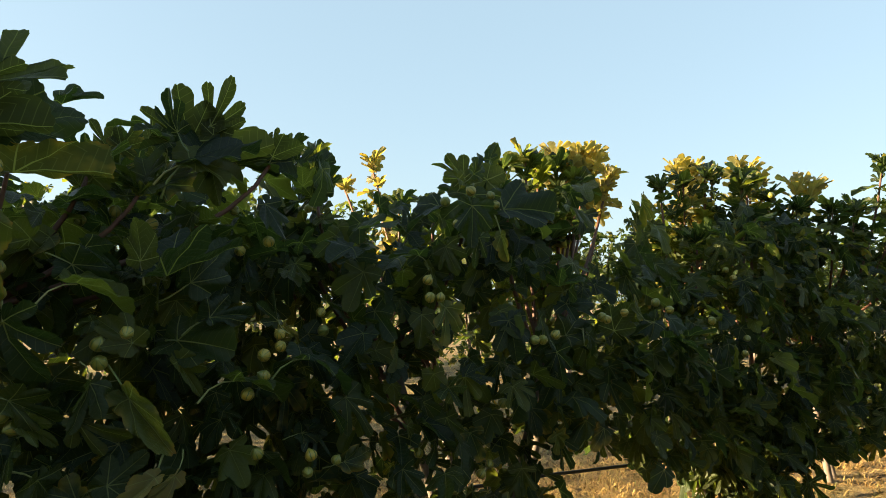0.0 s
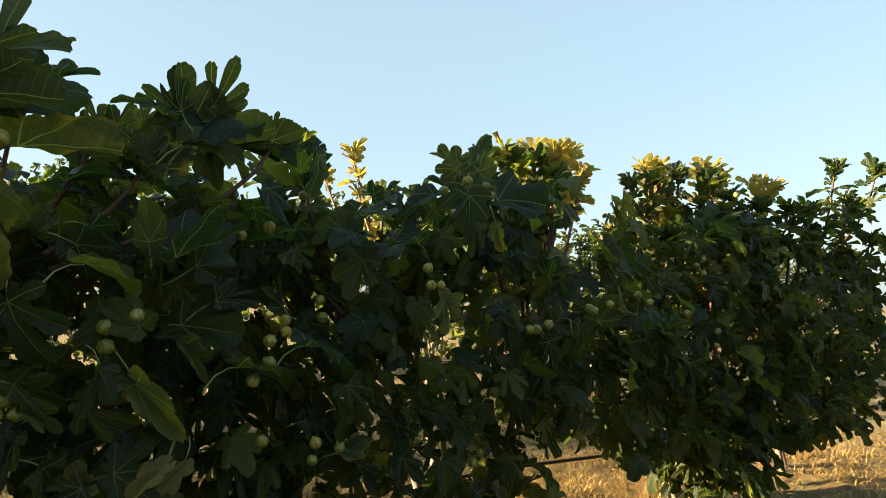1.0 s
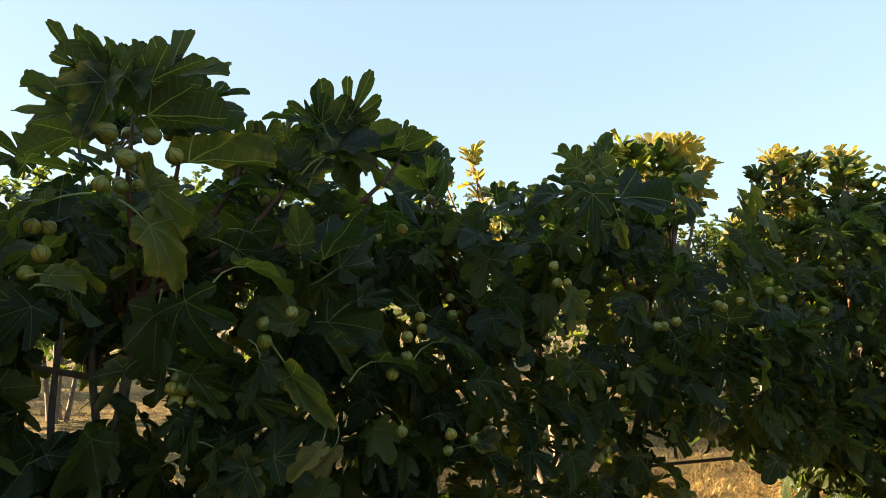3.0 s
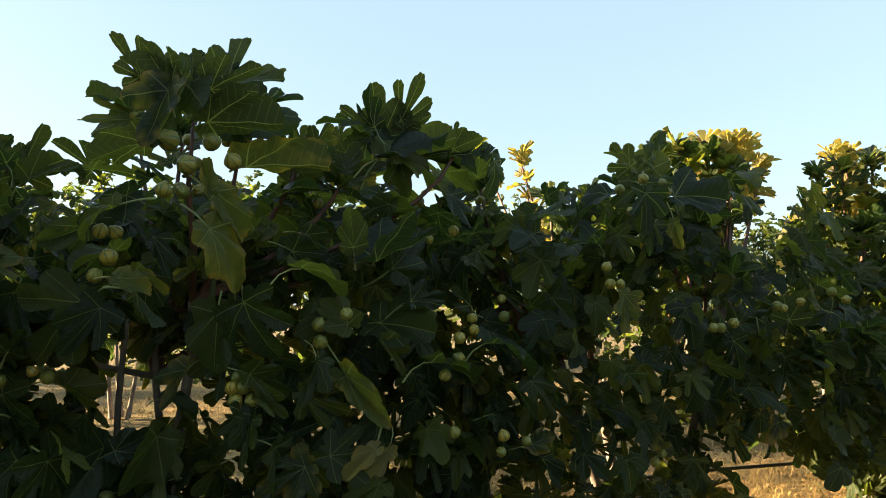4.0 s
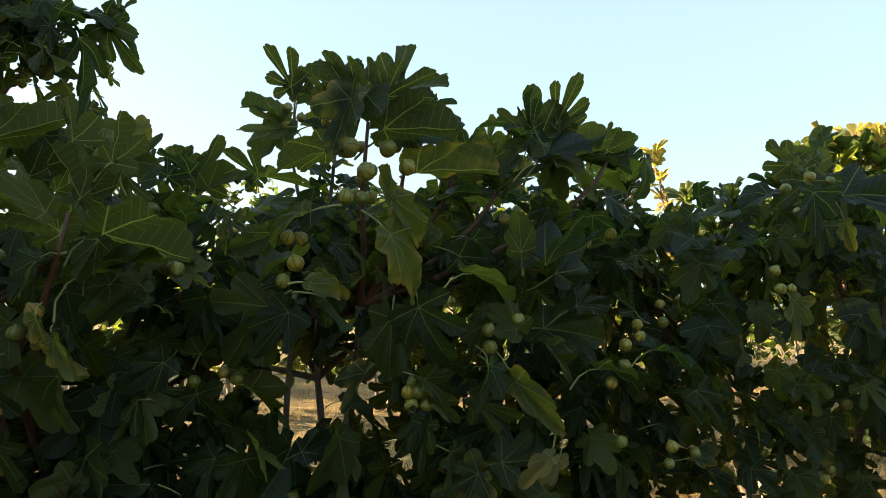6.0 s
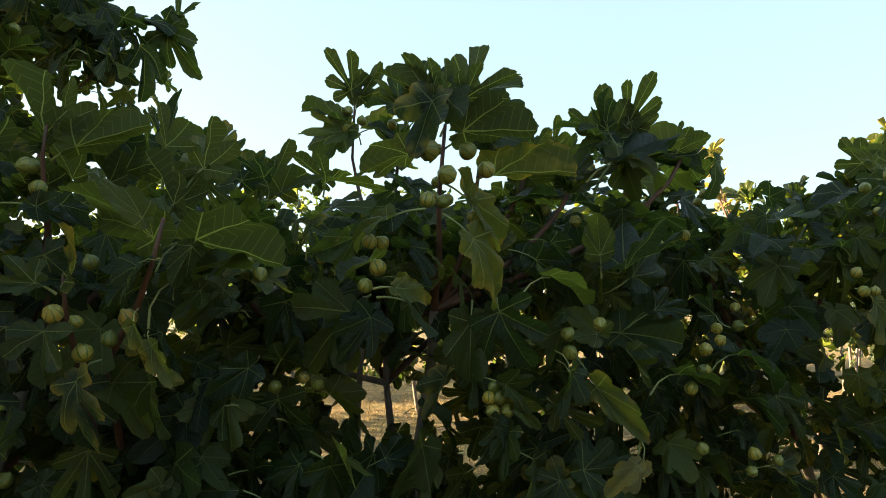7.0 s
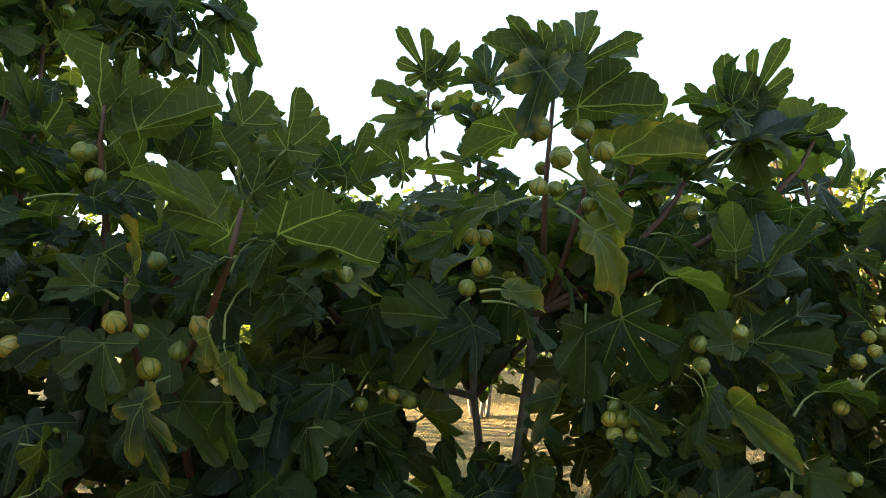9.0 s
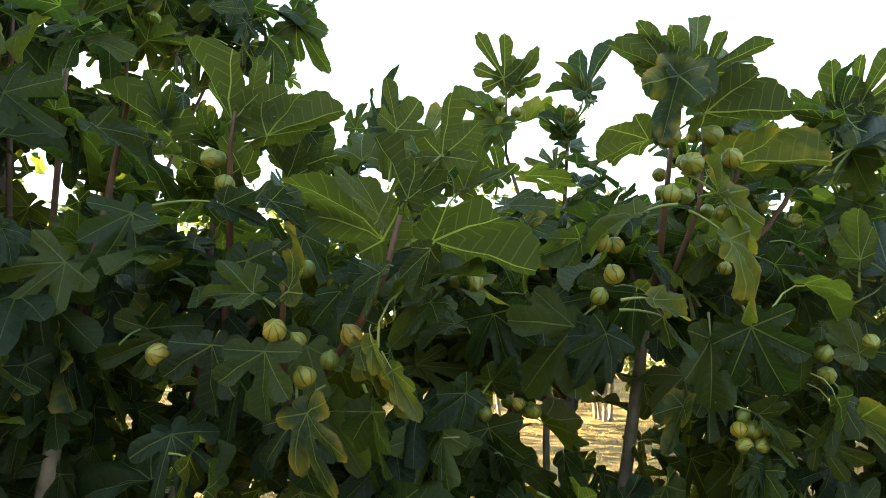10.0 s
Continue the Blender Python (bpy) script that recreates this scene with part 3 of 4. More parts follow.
LOW_SPRAY = [
    ((-2.107, 1.159, 1.489), (-2.13, 1.12, 1.514), (-2.244, 1.08, 1.524), "deep", 30, 1.3),
    ((-2.095, 1.163, 1.505), (-2.066, 1.142, 1.517), (-2.017, 1.159, 1.629), "whole", 140, 1.1),
    ((-2.112, 1.158, 1.419), (-2.104, 1.129, 1.403), (-2.109, 1.095, 1.277), "deep", 0, 1.3),
    ((-2.108, 1.244, 1.329), (-2.088, 1.219, 1.266), (-2.06, 1.186, 1.13), "deep", -10, 1.25),
    ((-2.005, 1.28, 1.41), (-1.968, 1.261, 1.413), (-1.917, 1.247, 1.312), "narrow*", 55, 1.1),
    ((-1.966, 1.293, 1.39), (-1.924, 1.276, 1.365), (-1.861, 1.277, 1.266), "narrow*", 50, 1.1),
    ((-2.263, 1.191, 1.437), (-2.255, 1.162, 1.411), (-2.268, 1.136, 1.269), "deep", 5, 1.35),
    ((-2.46, 1.314, 1.059), (-2.438, 1.29, 1.087), (-2.464, 1.281, 1.209), "whole", 175, 1.2),
    ((-2.447, 1.264, 1.11), (-2.462, 1.226, 1.111), (-2.627, 1.162, 1.095), "whole", 60, 1.3),
]
HANGING_SPRAY = [
    ((-1.583, 1.805, 1.498), (-1.629, 1.758, 1.444), (-1.752, 1.672, 1.299), "deep", 0, 1.35),
    ((-1.235, 1.943, 1.506), (-1.214, 1.918, 1.447), (-1.146, 1.911, 1.27), "deep", 5, 1.3),
    ((-1.314, 1.976, 1.482), (-1.311, 1.946, 1.415), (-1.308, 1.925, 1.234), "three", -20, 1.2),
    ((-1.874, 1.743, 1.257), (-1.837, 1.725, 1.304), (-1.769, 1.695, 1.372), "deep", 20, 1.4),
    ((-1.869, 1.745, 1.208), (-1.843, 1.723, 1.187), (-1.808, 1.713, 1.044), "deep", 0, 1.3),
    ((-1.034, 2.126, 1.326), (-0.95, 2.123, 1.21), (-0.786, 2.053, 1.066), "whole*", -10, 0.72),
    ((-0.932, 2.161, 1.553), (-0.932, 2.129, 1.626), (-0.937, 2.128, 1.761), "whole", 180, 1.25),
    ((-0.877, 2.176, 1.57), (-0.859, 2.15, 1.586), (-0.682, 2.318, 1.701), "three", -70, 1.1),
    ((-1.246, 2.192, 1.1), (-1.263, 2.154, 1.057), (-1.27, 2.12, 0.887), "three", 0, 1.1),
]
HANGING_SPRAY_2 = [
    ((-1.309, 2.101, 1.16), (-1.233, 2.095, 1.157), (-1.112, 2.138, 1.06), "three", -10, 1.2),
    ((-0.929, 2.335, 1.372), (-0.884, 2.319, 1.373), (-0.682, 2.283, 1.356), "three", -40, 1.3),
    ((-0.819, 2.075, 1.06), (-0.829, 2.04, 0.995), (-0.917, 1.977, 0.918), "narrow+", 20, 1),
    ((-1.496, 1.615, 1.509), (-1.427, 1.607, 1.511), (-1.343, 1.636, 1.476), "whole*", -45, 1.1),
    ((-1.506, 1.664, 1.487), (-1.408, 1.666, 1.472), (-1.352, 1.686, 1.372), "narrow", 50, 1.1),
    ((-0.923, 2.164, 1.378), (-0.946, 2.124, 1.376), (-1.043, 2.091, 1.456), "three", 20, 1.2),
]
SHADED_SPRAY = [
    ((-2.399, 1.379, 1.919), (-2.337, 1.369, 1.971), (-2.336, 1.391, 2.108), "three", 180, 1.3),
    ((-2.399, 1.379, 1.919), (-2.383, 1.353, 1.941), (-2.454, 1.329, 2.154), "whole", 150, 1),
    ((-2.384, 1.383, 1.87), (-2.3, 1.384, 1.905), (-2.185, 1.536, 2.001), "whole", -120, 1.1),
    ((-2.728, 1.142, 2.185), (-2.712, 1.116, 2.158), (-2.804, 1.08, 2.069), "whole", 40, 1.3),
    ((-2.711, 1.256, 2.2), (-2.723, 1.219, 2.159), (-2.834, 1.176, 2.058), "whole", 30, 1.3),
    ((-2.92, 1.121, 1.884), (-2.854, 1.115, 1.89), (-2.735, 1.215, 1.869), "whole", -60, 1.2),
    ((-2.725, 1.251, 1.94), (-2.686, 1.233, 1.925), (-2.561, 1.282, 1.835), "whole", -50, 1.1),
    ((-2.573, 1.417, 1.923), (-2.593, 1.377, 1.93), (-2.735, 1.322, 2.079), "whole", 150, 1.2),
    ((-2.573, 1.309, 1.736), (-2.393, 1.348, 1.736), (-2.296, 1.385, 1.685), "three", -30, 1.2),
]
SHADED_SPRAY_2 = [
    ((-2.386, 1.436, 1.737), (-2.354, 1.416, 1.747), (-2.185, 1.482, 1.755), "whole", -60, 1.1),
    ((-2.572, 1.578, 1.831), (-2.567, 1.548, 1.842), (-2.659, 1.512, 1.953), "three", 150, 1.3),
    ((-2.545, 1.643, 1.857), (-2.541, 1.612, 1.868), (-2.59, 1.593, 1.983), "three", 160, 1.4),
    ((-2.715, 1.63, 1.832), (-2.71, 1.599, 1.844), (-2.582, 1.65, 1.911), "whole", -120, 1.3),
    ((-2.392, 1.7, 1.844), (-2.389, 1.669, 1.893), (-2.445, 1.649, 2.048), "three", 170, 1.4),
    ((-2.41, 1.746, 1.871), (-2.382, 1.724, 1.922), (-2.412, 1.714, 2.062), "deep", 175, 1.4),
    ((-2.443, 1.841, 1.87), (-2.433, 1.812, 1.923), (-2.4, 1.824, 2.04), "three", -170, 1.4),
    ((-2.406, 1.642, 1.835), (-2.393, 1.614, 1.848), (-2.464, 1.59, 1.972), "three", 150, 1.3),
    ((-2.531, 1.863, 1.819), (-2.511, 1.838, 1.844), (-2.459, 1.856, 1.953), "whole", -150, 1.4),
]
SHADED_B_SPRAY = [
    ((-2.083, 2.035, 1.842), (-2.069, 2.009, 1.886), (-1.991, 2.036, 2.05), "deep", 178, 1.25),
    ((-2.164, 2.113, 1.857), (-2.159, 2.083, 1.894), (-2.2, 2.069, 2.035), "deep", 170, 1.2),
    ((-1.993, 2.278, 1.884), (-1.971, 2.255, 1.937), (-2.063, 2.223, 2.052), "deep", 160, 1.2),
]
CROWN_SPRAY = [
    ((-1.436, 2.467, 2.17), (-1.37, 2.442, 2.21), (-1.249, 2.451, 2.274), "deep", -60, 1.25),
    ((-1.267, 2.63, 2.025), (-1.281, 2.599, 2.088), (-1.34, 2.595, 2.197), "deep", 170, 1.2),
    ((-1.245, 2.632, 2.025), (-1.225, 2.603, 2.088), (-1.165, 2.608, 2.18), "deep", -170, 1.2),
    ((-1.122, 2.691, 1.989), (-1.114, 2.662, 2.065), (-1.092, 2.663, 2.147), "deep", 180, 1.3),
    ((-0.704, 2.722, 2.012), (-0.672, 2.694, 2.072), (-0.553, 2.703, 2.128), "three", -150, 1.3),
    ((-0.693, 2.723, 2.083), (-0.677, 2.694, 2.123), (-0.65, 2.696, 2.187), "deep", 175, 1.3),
    ((-0.751, 2.719, 2.048), (-0.723, 2.691, 2.048), (-0.566, 2.702, 2.002), "whole", -50, 1.2),
]
MIDDLE_SPRAY = [
    ((0.205, 3.281, 1.987), (0.207, 3.251, 2.078), (0.249, 3.304, 2.266), "three", 178, 1.25),
    ((0.124, 3.275, 2.029), (0.1, 3.243, 2.086), (0.011, 3.256, 2.192), "deep", 165, 1.2),
    ((0.137, 3.075, 2.032), (0.135, 3.045, 1.975), (0.115, 2.993, 1.788), "deep", 0, 1.4),
    ((0.246, 3.133, 1.936), (0.274, 3.105, 1.919), (0.529, 3.174, 1.932), "three", -40, 1.3),
    ((0.228, 3.032, 1.883), (0.254, 3.004, 1.791), (0.27, 2.975, 1.674), "narrow*", 30, 1.1),
    ((0.052, 3.119, 1.936), (-0.016, 3.084, 1.929), (-0.172, 3.022, 1.855), "three", 60, 1.2),
    ((0.556, 3.362, 1.335), (0.589, 3.334, 1.344), (0.795, 3.4, 1.375), "three", -30, 1.3),
    ((0.829, 3.432, 1.292), (0.835, 3.403, 1.362), (0.922, 3.409, 1.499), "three", 170, 1.3),
    ((0.665, 3.32, 1.377), (0.667, 3.29, 1.298), (0.69, 3.292, 1.166), "whole", 10, 1.2),
]
FREE_LEAVES = {0: RED_SPRAY + RED_SPRAY_2 + LOW_SPRAY + SHADED_SPRAY + SHADED_SPRAY_2, 1: TALL_SPRAY + TALL_SPRAY_2 + SLIM_SPRAY + ROUND_SPRAY + HANGING_SPRAY + HANGING_SPRAY_2 + SHADED_B_SPRAY + CROWN_SPRAY, 2: MIDDLE_SPRAY}

# places of single figs
FIGS_0A = [(-1.93, 1.61, 1.59), (-2.4, 1.36, 1.79), (-2.43, 1.34, 1.85), (-2.42, 1.35, 1.85), (-3.27, 1.99, 2.6), (-2.38, 1.14, 1.39), (-2.09, 1.8, 1.76)]
FIGS_1A = [(-1.83, 1.85, 1.24), (-1.81, 1.92, 1.22), (-1.9, 1.63, 1.56), (-1.36, 1.88, 1.87), (-1.42, 1.9, 1.8), (-1.42, 1.94, 1.96), (-1.34, 2.05, 1.98), (-1.3, 2.13, 2.04), (-1.28, 2.09, 1.92), (-1.39, 1.96, 1.8), (-1.43, 1.97, 1.86), (-1.31, 2.01, 1.76), (-1.27, 1.98, 1.6)]
FIGS_1B = [(-1.24, 1.94, 1.22), (-1.25, 1.93, 1.19), (-1.22, 1.94, 1.19), (-1.24, 1.93, 1.15), (-1.75, 2.38, 2.18), (-0.59, 3.01, 1.91), (-1.05, 2.48, 1.78), (-0.62, 2.4, 1.25), (-0.66, 2.37, 1.19), (-0.63, 2.39, 0.99), (-1.77, 1.86, 1.22), (-1.8, 1.85, 1.23), (-1.87, 1.58, 1.59), (-1.84, 1.6, 1.55), (-1.56, 1.79, 0.89)]
FIGS_1C = [(-0.66, 2.37, 1.19), (-0.61, 2.4, 1.25), (-0.56, 2.41, 1.35), (-0.61, 2.38, 1.32), (-0.57, 2.43, 1.39), (-0.46, 2.46, 0.97), (-0.38, 2.52, 0.94), (-0.47, 2.46, 0.91), (-0.75, 2.55, 1.69), (-0.66, 2.61, 1.73), (-0.8, 2.64, 1.85), (-0.86, 2.6, 1.9), (-1.15, 2.41, 1.82), (-1.24, 2.35, 1.78), (-1.19, 1.97, 1.19), (-1.2, 1.96, 1.15), (-0.93, 2.05, 1.41), (-0.48, 2.73, 1.46), (-0.47, 2.74, 1.39)]
FIGS_2A = [(-0.56, 3.03, 1.95), (-0.05, 2.71, 1.52), (-0.01, 2.73, 1.52), (-0.06, 2.76, 1.59), (0.39, 2.97, 1.34), (0.49, 3.03, 1.36), (0.43, 3, 1.34), (0.78, 3.31, 1.42), (0.76, 3.32, 1.43), (0.88, 3.37, 1.45), (1.42, 3.77, 1.34), (1.09, 3.56, 1.5), (1.18, 3.62, 1.46), (0.27, 3.15, 1.05), (0.12, 2.97, 1.98), (0.21, 3.03, 1.97), (0.23, 3.04, 1.93), (0.06, 2.9, 1.83), (0.01, 2.87, 1.92), (0.07, 3.09, 0.71), (0.03, 3.06, 0.73), (0.05, 3.07, 0.69), (0.17, 3.15, 0.74), (0.21, 3.2, 0.77), (-0.1, 2.91, 0.88), (-0.2, 2.85, 0.78)]
FIGS_3A = [(1.48, 3.83, 1.4), (1.72, 3.98, 1.21), (1.77, 4.06, 1.29), (1.75, 4.29, 1.7), (1.82, 4.34, 1.65), (1.72, 4.51, 0.49), (2.27, 4.75, 2.24)]
# larger figs on the sprays that stand out: place and size
FIGS_LOW = [(-2.089, 1.134, 1.445, 0.044), (-2.063, 1.175, 1.425, 0.032), (-2.037, 1.255, 1.382, 0.039), (-1.997, 1.269, 1.434, 0.044), (-2.060, 1.197, 1.351, 0.045), (-2.089, 1.240, 1.569, 0.039), (-2.421, 1.243, 1.028, 0.046), (-2.357, 1.265, 1.020, 0.041)]
FIGS_TALL = [(-1.395, 1.776, 1.921, 0.062), (-1.340, 1.784, 1.847, 0.055), (-1.293, 1.843, 1.927, 0.053), (-1.247, 1.891, 1.877, 0.051), (-1.390, 1.756, 1.770, 0.046), (-1.356, 1.800, 1.769, 0.040), (-1.275, 1.849, 1.729, 0.040), (-1.546, 1.702, 1.648, 0.042), (-1.521, 1.732, 1.647, 0.040), (-1.524, 1.710, 1.574, 0.048), (-1.556, 1.698, 1.522, 0.042), (-1.233, 1.917, 1.525, 0.044), (-1.031, 2.088, 1.376, 0.046), (-1.028, 2.089, 1.320, 0.046), (-2.153, 1.979, 1.621, 0.041), (-2.119, 1.991, 1.578, 0.041), (-1.854, 1.719, 1.223, 0.038), (-1.774, 1.746, 1.249, 0.032), (-1.735, 1.760, 1.231, 0.038), (-2.174, 2.712, 2.317, 0.044), (-2.107, 2.735, 2.362, 0.044), (-2.048, 2.755, 2.317, 0.044), (-2.113, 2.733, 2.278, 0.044)]
PICKED = {0: LEAVES_0A + LEAVES_0B + LEAVES_0C, 1: LEAVES_1A + LEAVES_1B + LEAVES_1C + LEAVES_1D + LEAVES_1E + LEAVES_1F, 2: LEAVES_2A + LEAVES_2B, 3: LEAVES_3A}
FIG_SPOTS = {0: FIGS_LOW + FIGS_0A, 1: FIGS_TALL + FIGS_1A + FIGS_1B + FIGS_1C, 2: FIGS_2A, 3: FIGS_3A}


def along(s, back=0.0, z=0.0):
    """A place s metres along the first row from its middle trunk, and so far behind it."""
    p = Vector((0.15, 3.85, 0)) + s * ROW + back * BACK
    return Vector((p.x, p.y, z))


def ramp_at(table, x):
    return float(np.interp(x, [p[0] for p in table], [p[1] for p in table]))


# height of the closed crown and of its lower edge, along the row
CROWN_TOP = [(-5.0, 2.9), (-4.2, 2.8), (-3.85, 2.45), (-3.6, 2.08), (-3.3, 2.02), (-3.0, 1.92), (-2.6, 1.92), (-2.1, 1.98), (-1.5, 2.1), (-1.15, 2.1), (-0.85, 1.97),
             (-0.3, 1.93), (0.05, 2.0), (0.4, 2.15), (0.9, 2.15), (0.98, 2.0), (1.1, 1.78), (1.35, 1.72), (1.55, 1.98), (1.9, 2.16), (2.4, 2.22), (3.0, 2.1), (3.35, 2.18), (3.75, 1.92), (4.3, 2.05), (5.0, 1.8)]
CROWN_LOW = [(-5.0, 0.45), (-1.2, 0.45), (0.12, 0.45), (0.25, 0.78), (0.65, 0.8), (0.8, 0.58), (1.5, 0.52), (1.75, 0.28), (2.3, 0.28), (2.55, 0.6), (2.9, 0.4), (4.0, 0.4), (4.8, 0.6)]
CROWN_FRONT = [(-5.0, 1.1), (-3.6, 1.05), (-2.8, 0.95), (-2.0, 0.85), (-1.0, 0.82), (0.0, 0.8), (1.5, 0.72), (3.0, 0.65), (4.8, 0.6)]
# see-through gaps in the hedge: a line through it and the clear radius round that line
GAPS_A = [((-1.32, 1.15, 1.29), (-2.51, 4.27, 0.85), 0.077), ((-1.26, 1.17, 1.27), (-2.32, 4.35, 0.79), 0.084), ((-1.21, 1.19, 1.25), (-2.15, 4.42, 0.7), 0.067), ((-1.25, 1.48, 1.2), (-2.96, 4.31, 0.75), 0.094), ((-2.35, 0.87, 1.7), (-6.53, 4.33, 2.58), 0.143), ((-2.4, 0.85, 1.69), (-6.78, 4.23, 2.53), 0.069), ((-2.57, 1.07, 1.99), (-7.23, 5.01, 3.84), 0.091), ((-2.44, 1.13, 1.99), (-6.62, 5.24, 3.87), 0.102), ((-1.46, 1.64, 1.75), (-1.8, 5.11, 2.33), 0.079), ((-1.82, 1.71, 1.78), (-2.73, 4.75, 2.31), 0.076), ((-1.56, 1.25, 1.72), (-4.7, 4.97, 2.49), 0.079), ((-1.5, 1.27, 1.71), (-4.47, 5.03, 2.45), 0.079), ((-1.48, 1.48, 1.7), (-3.97, 5.16, 2.32), 0.082)]
GAPS_B = [((-1.17, 1.95, 1.86), (-2.47, 5.5, 2.58), 0.066), ((-0.45, 1.94, 1.57), (-0.51, 6.04, 1.83), 0.071), ((-0.35, 2, 1.23), (-0.21, 6.19, 0.82), 0.044), ((-1.39, 1.1, 1.54), (-4.6, 5.05, 1.88), 0.034), ((-0.33, 2.36, 1.19), (-0.38, 6, 0.81), 0.043), ((0.69, 2.98, 1.9), (2.67, 9.09, 2.8), 0.117), ((0.77, 3.4, 1.82), (2.54, 9.11, 2.44), 0.122), ((0.72, 3.4, 1.71), (2.41, 9.12, 2.14), 0.101), ((0.48, 2.98, 1.7), (2.05, 9.09, 2.22), 0.074), ((-0.44, 2.22, 1.59), (-0.73, 6.9, 1.9), 0.073), ((-0.63, 2.11, 1.5), (-1.35, 6.87, 1.62), 0.051), ((0.3, 2.99, 1.42), (1.29, 8.09, 1.38), 0.062), ((0.03, 2.94, 1.77), (0.58, 7.97, 2.33), 0.043)]
GAPS_C = [((0.74, 3.39, 1.76), (1.97, 8.97, 2.2), 0.087), ((2.27, 4, 1.65), (5.68, 10, 1.87), 0.145), ((0.85, 3.41, 1.47), (2.25, 9.03, 1.43), 0.060), ((-0.11, 3.04, 1.12), (-0.29, 8.1, 0.49), 0.049), ((1.18, 3.44, 1.16), (3.13, 9.1, 0.59), 0.046), ((0.01, 3.02, 1.33), (0.04, 8.06, 1.05), 0.043), ((-1.53, 1.56, 1.18), (-1.85, 3.74, 0.76), 0.106), ((-1.39, 0.95, 1.35), (-1.5, 2.11, 1.2), 0.043), ((-0.71, 1.53, 1.16), (-1.59, 4.93, 0.57), 0.035), ((-0.52, 1.96, 0.96), (-0.86, 5.01, 0.25), 0.035), ((-0.99, 1.79, 1.32), (-1.25, 5.12, 1.07), 0.046), ((-0.99, 1.6, 1.07), (-1.21, 4.12, 0.49), 0.055), ((-0.98, 1.43, 1.31), (-2.17, 4.67, 1.04), 0.035), ((-1.07, 0.69, 1.43), (-1.44, 1.95, 1.38), 0.031), ((-1.07, 0.69, 1.4), (-1.45, 1.95, 1.29), 0.031), ((-1.08, 0.69, 1.36), (-1.46, 1.96, 1.21), 0.031)]
GAPS = [(Vector(a), Vector(b), r) for a, b, r in GAPS_A + GAPS_B + GAPS_C]
# the notch between two crowns, and the open side of the slim yellow shoot: along, in front of the axis, height
OPENINGS = [(0.98, 1.22, -0.7, 0.35, 1.88, 2.5), (-1.0, -0.78, 0.3, 0.8, 1.82, 2.1), (-0.78, -0.5, -0.6, 0.3, 1.82, 2.1), (-0.5, -0.25, -1.0, -0.4, 1.8, 2.1)]


def row_place(p):
    d = p - along(0)
    return d.dot(ROW), -d.dot(BACK), p.z


def in_opening(p):
    s, f, z = row_place(p)
    if any(a < s < b and c < f < d and e < z < g for a, b, c, d, e, g in OPENINGS):
        return True
    for a, b, r in GAPS:
        way = b - a
        u = min(1.0, max(0.0, (p - a).dot(way) / way.length_squared))
        if (p - a - way * u).length < r:
            return True
    return False


def bend(a, b, sag, rng, steps=7):
    """A shoot from a to b that first leans out, then rises."""
    a, b = Vector(a), Vector(b)
    mid = a.lerp(b, 0.5) + Vector((b.x - a.x, b.y - a.y, 0)) * sag + Vector((rng.uniform(-.05, .05), rng.uniform(-.05, .05), 0))
    out = []
    for i in range(steps):
        t = i / (steps - 1)
        out.append(a * (1 - t) ** 2 + mid * 2 * t * (1 - t) + b * t * t)
    return out


def leaf_pose(node, way, size, roll=0.0):
    """Stalk along way, blade facing up as far as it can."""
    y = way.normalized()
    x = y.cross(UP)
    if x.length < 0.1:
        x = Vector((1, 0, 0))
    x.normalize()
    z = x.cross(y)
    m = Matrix((x, y, z)).transposed().to_4x4()
    return Matrix.Translation(node) @ m @ pose(0, 0, 0, 0, roll, 0) @ Matrix.Scale(size, 4)


def blade_pose(base, tip, face):
    """Blade from base to tip, turned to face that way."""
    y = tip - base
    size = y.length
    y.normalize()
    x = y.cross(face).normalized()
    z = x.cross(y)
    return Matrix.Translation(base) @ Matrix((x, y, z)).transposed().to_4x4() @ Matrix.Scale(size, 4)


def free_leaf(tree, j, foot, base, tip, kind, turn, wide):
    """A leaf that stands free, with its stalk as a part of its own."""
    foot, base, tip = Vector(foot), Vector(base), Vector(tip)
    mark = kind[-1] if kind[-1] in "*+" else ""
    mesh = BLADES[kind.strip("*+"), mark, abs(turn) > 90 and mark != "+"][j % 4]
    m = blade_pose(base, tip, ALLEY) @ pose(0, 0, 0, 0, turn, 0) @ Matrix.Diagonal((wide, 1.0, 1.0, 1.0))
    leaf = part("leaf", mesh, tree, m, {"*": "ageing leaf with a yellow margin", "+": "pale yellow leaf, dying or coloured as if backlit"}.get(mark, ""))
    s = Soup()
    sag = foot.lerp(base, 0.55) + UP * (0.12 * (base - foot).length)
    path = [foot * (1 - t) ** 2 + sag * 2 * t * (1 - t) + base * t * t for t in (0, 0.2, 0.4, 0.6, 0.8, 1)]
    tube(s, path, [0.0042, 0.0036, 0.0031, 0.0028, 0.0027, 0.0026], 7)
    stalk = new("petiole", s.mesh("petiole", [PETIOLE]))
    stalk.parent = leaf
    stalk.matrix_parent_inverse = leaf.matrix_basis.inverted()
    stalk.matrix_basis = Matrix.Translation(-tree.location)


def walk_up(path, first):
    """Points along a path with their directions, from the given share of its length on: a function of metres."""
    lengths = [0.0]
    for a, b in zip(path, path[1:]):
        lengths.append(lengths[-1] + (b - a).length)

    def place(d):
        k = max(i for i in range(len(path) - 1) if lengths[i] <= d)
        seg = path[k + 1] - path[k]
        return path[k] + seg * ((d - lengths[k]) / max(seg.length, 1e-6)), seg.normalized()
    return lengths[-1], place


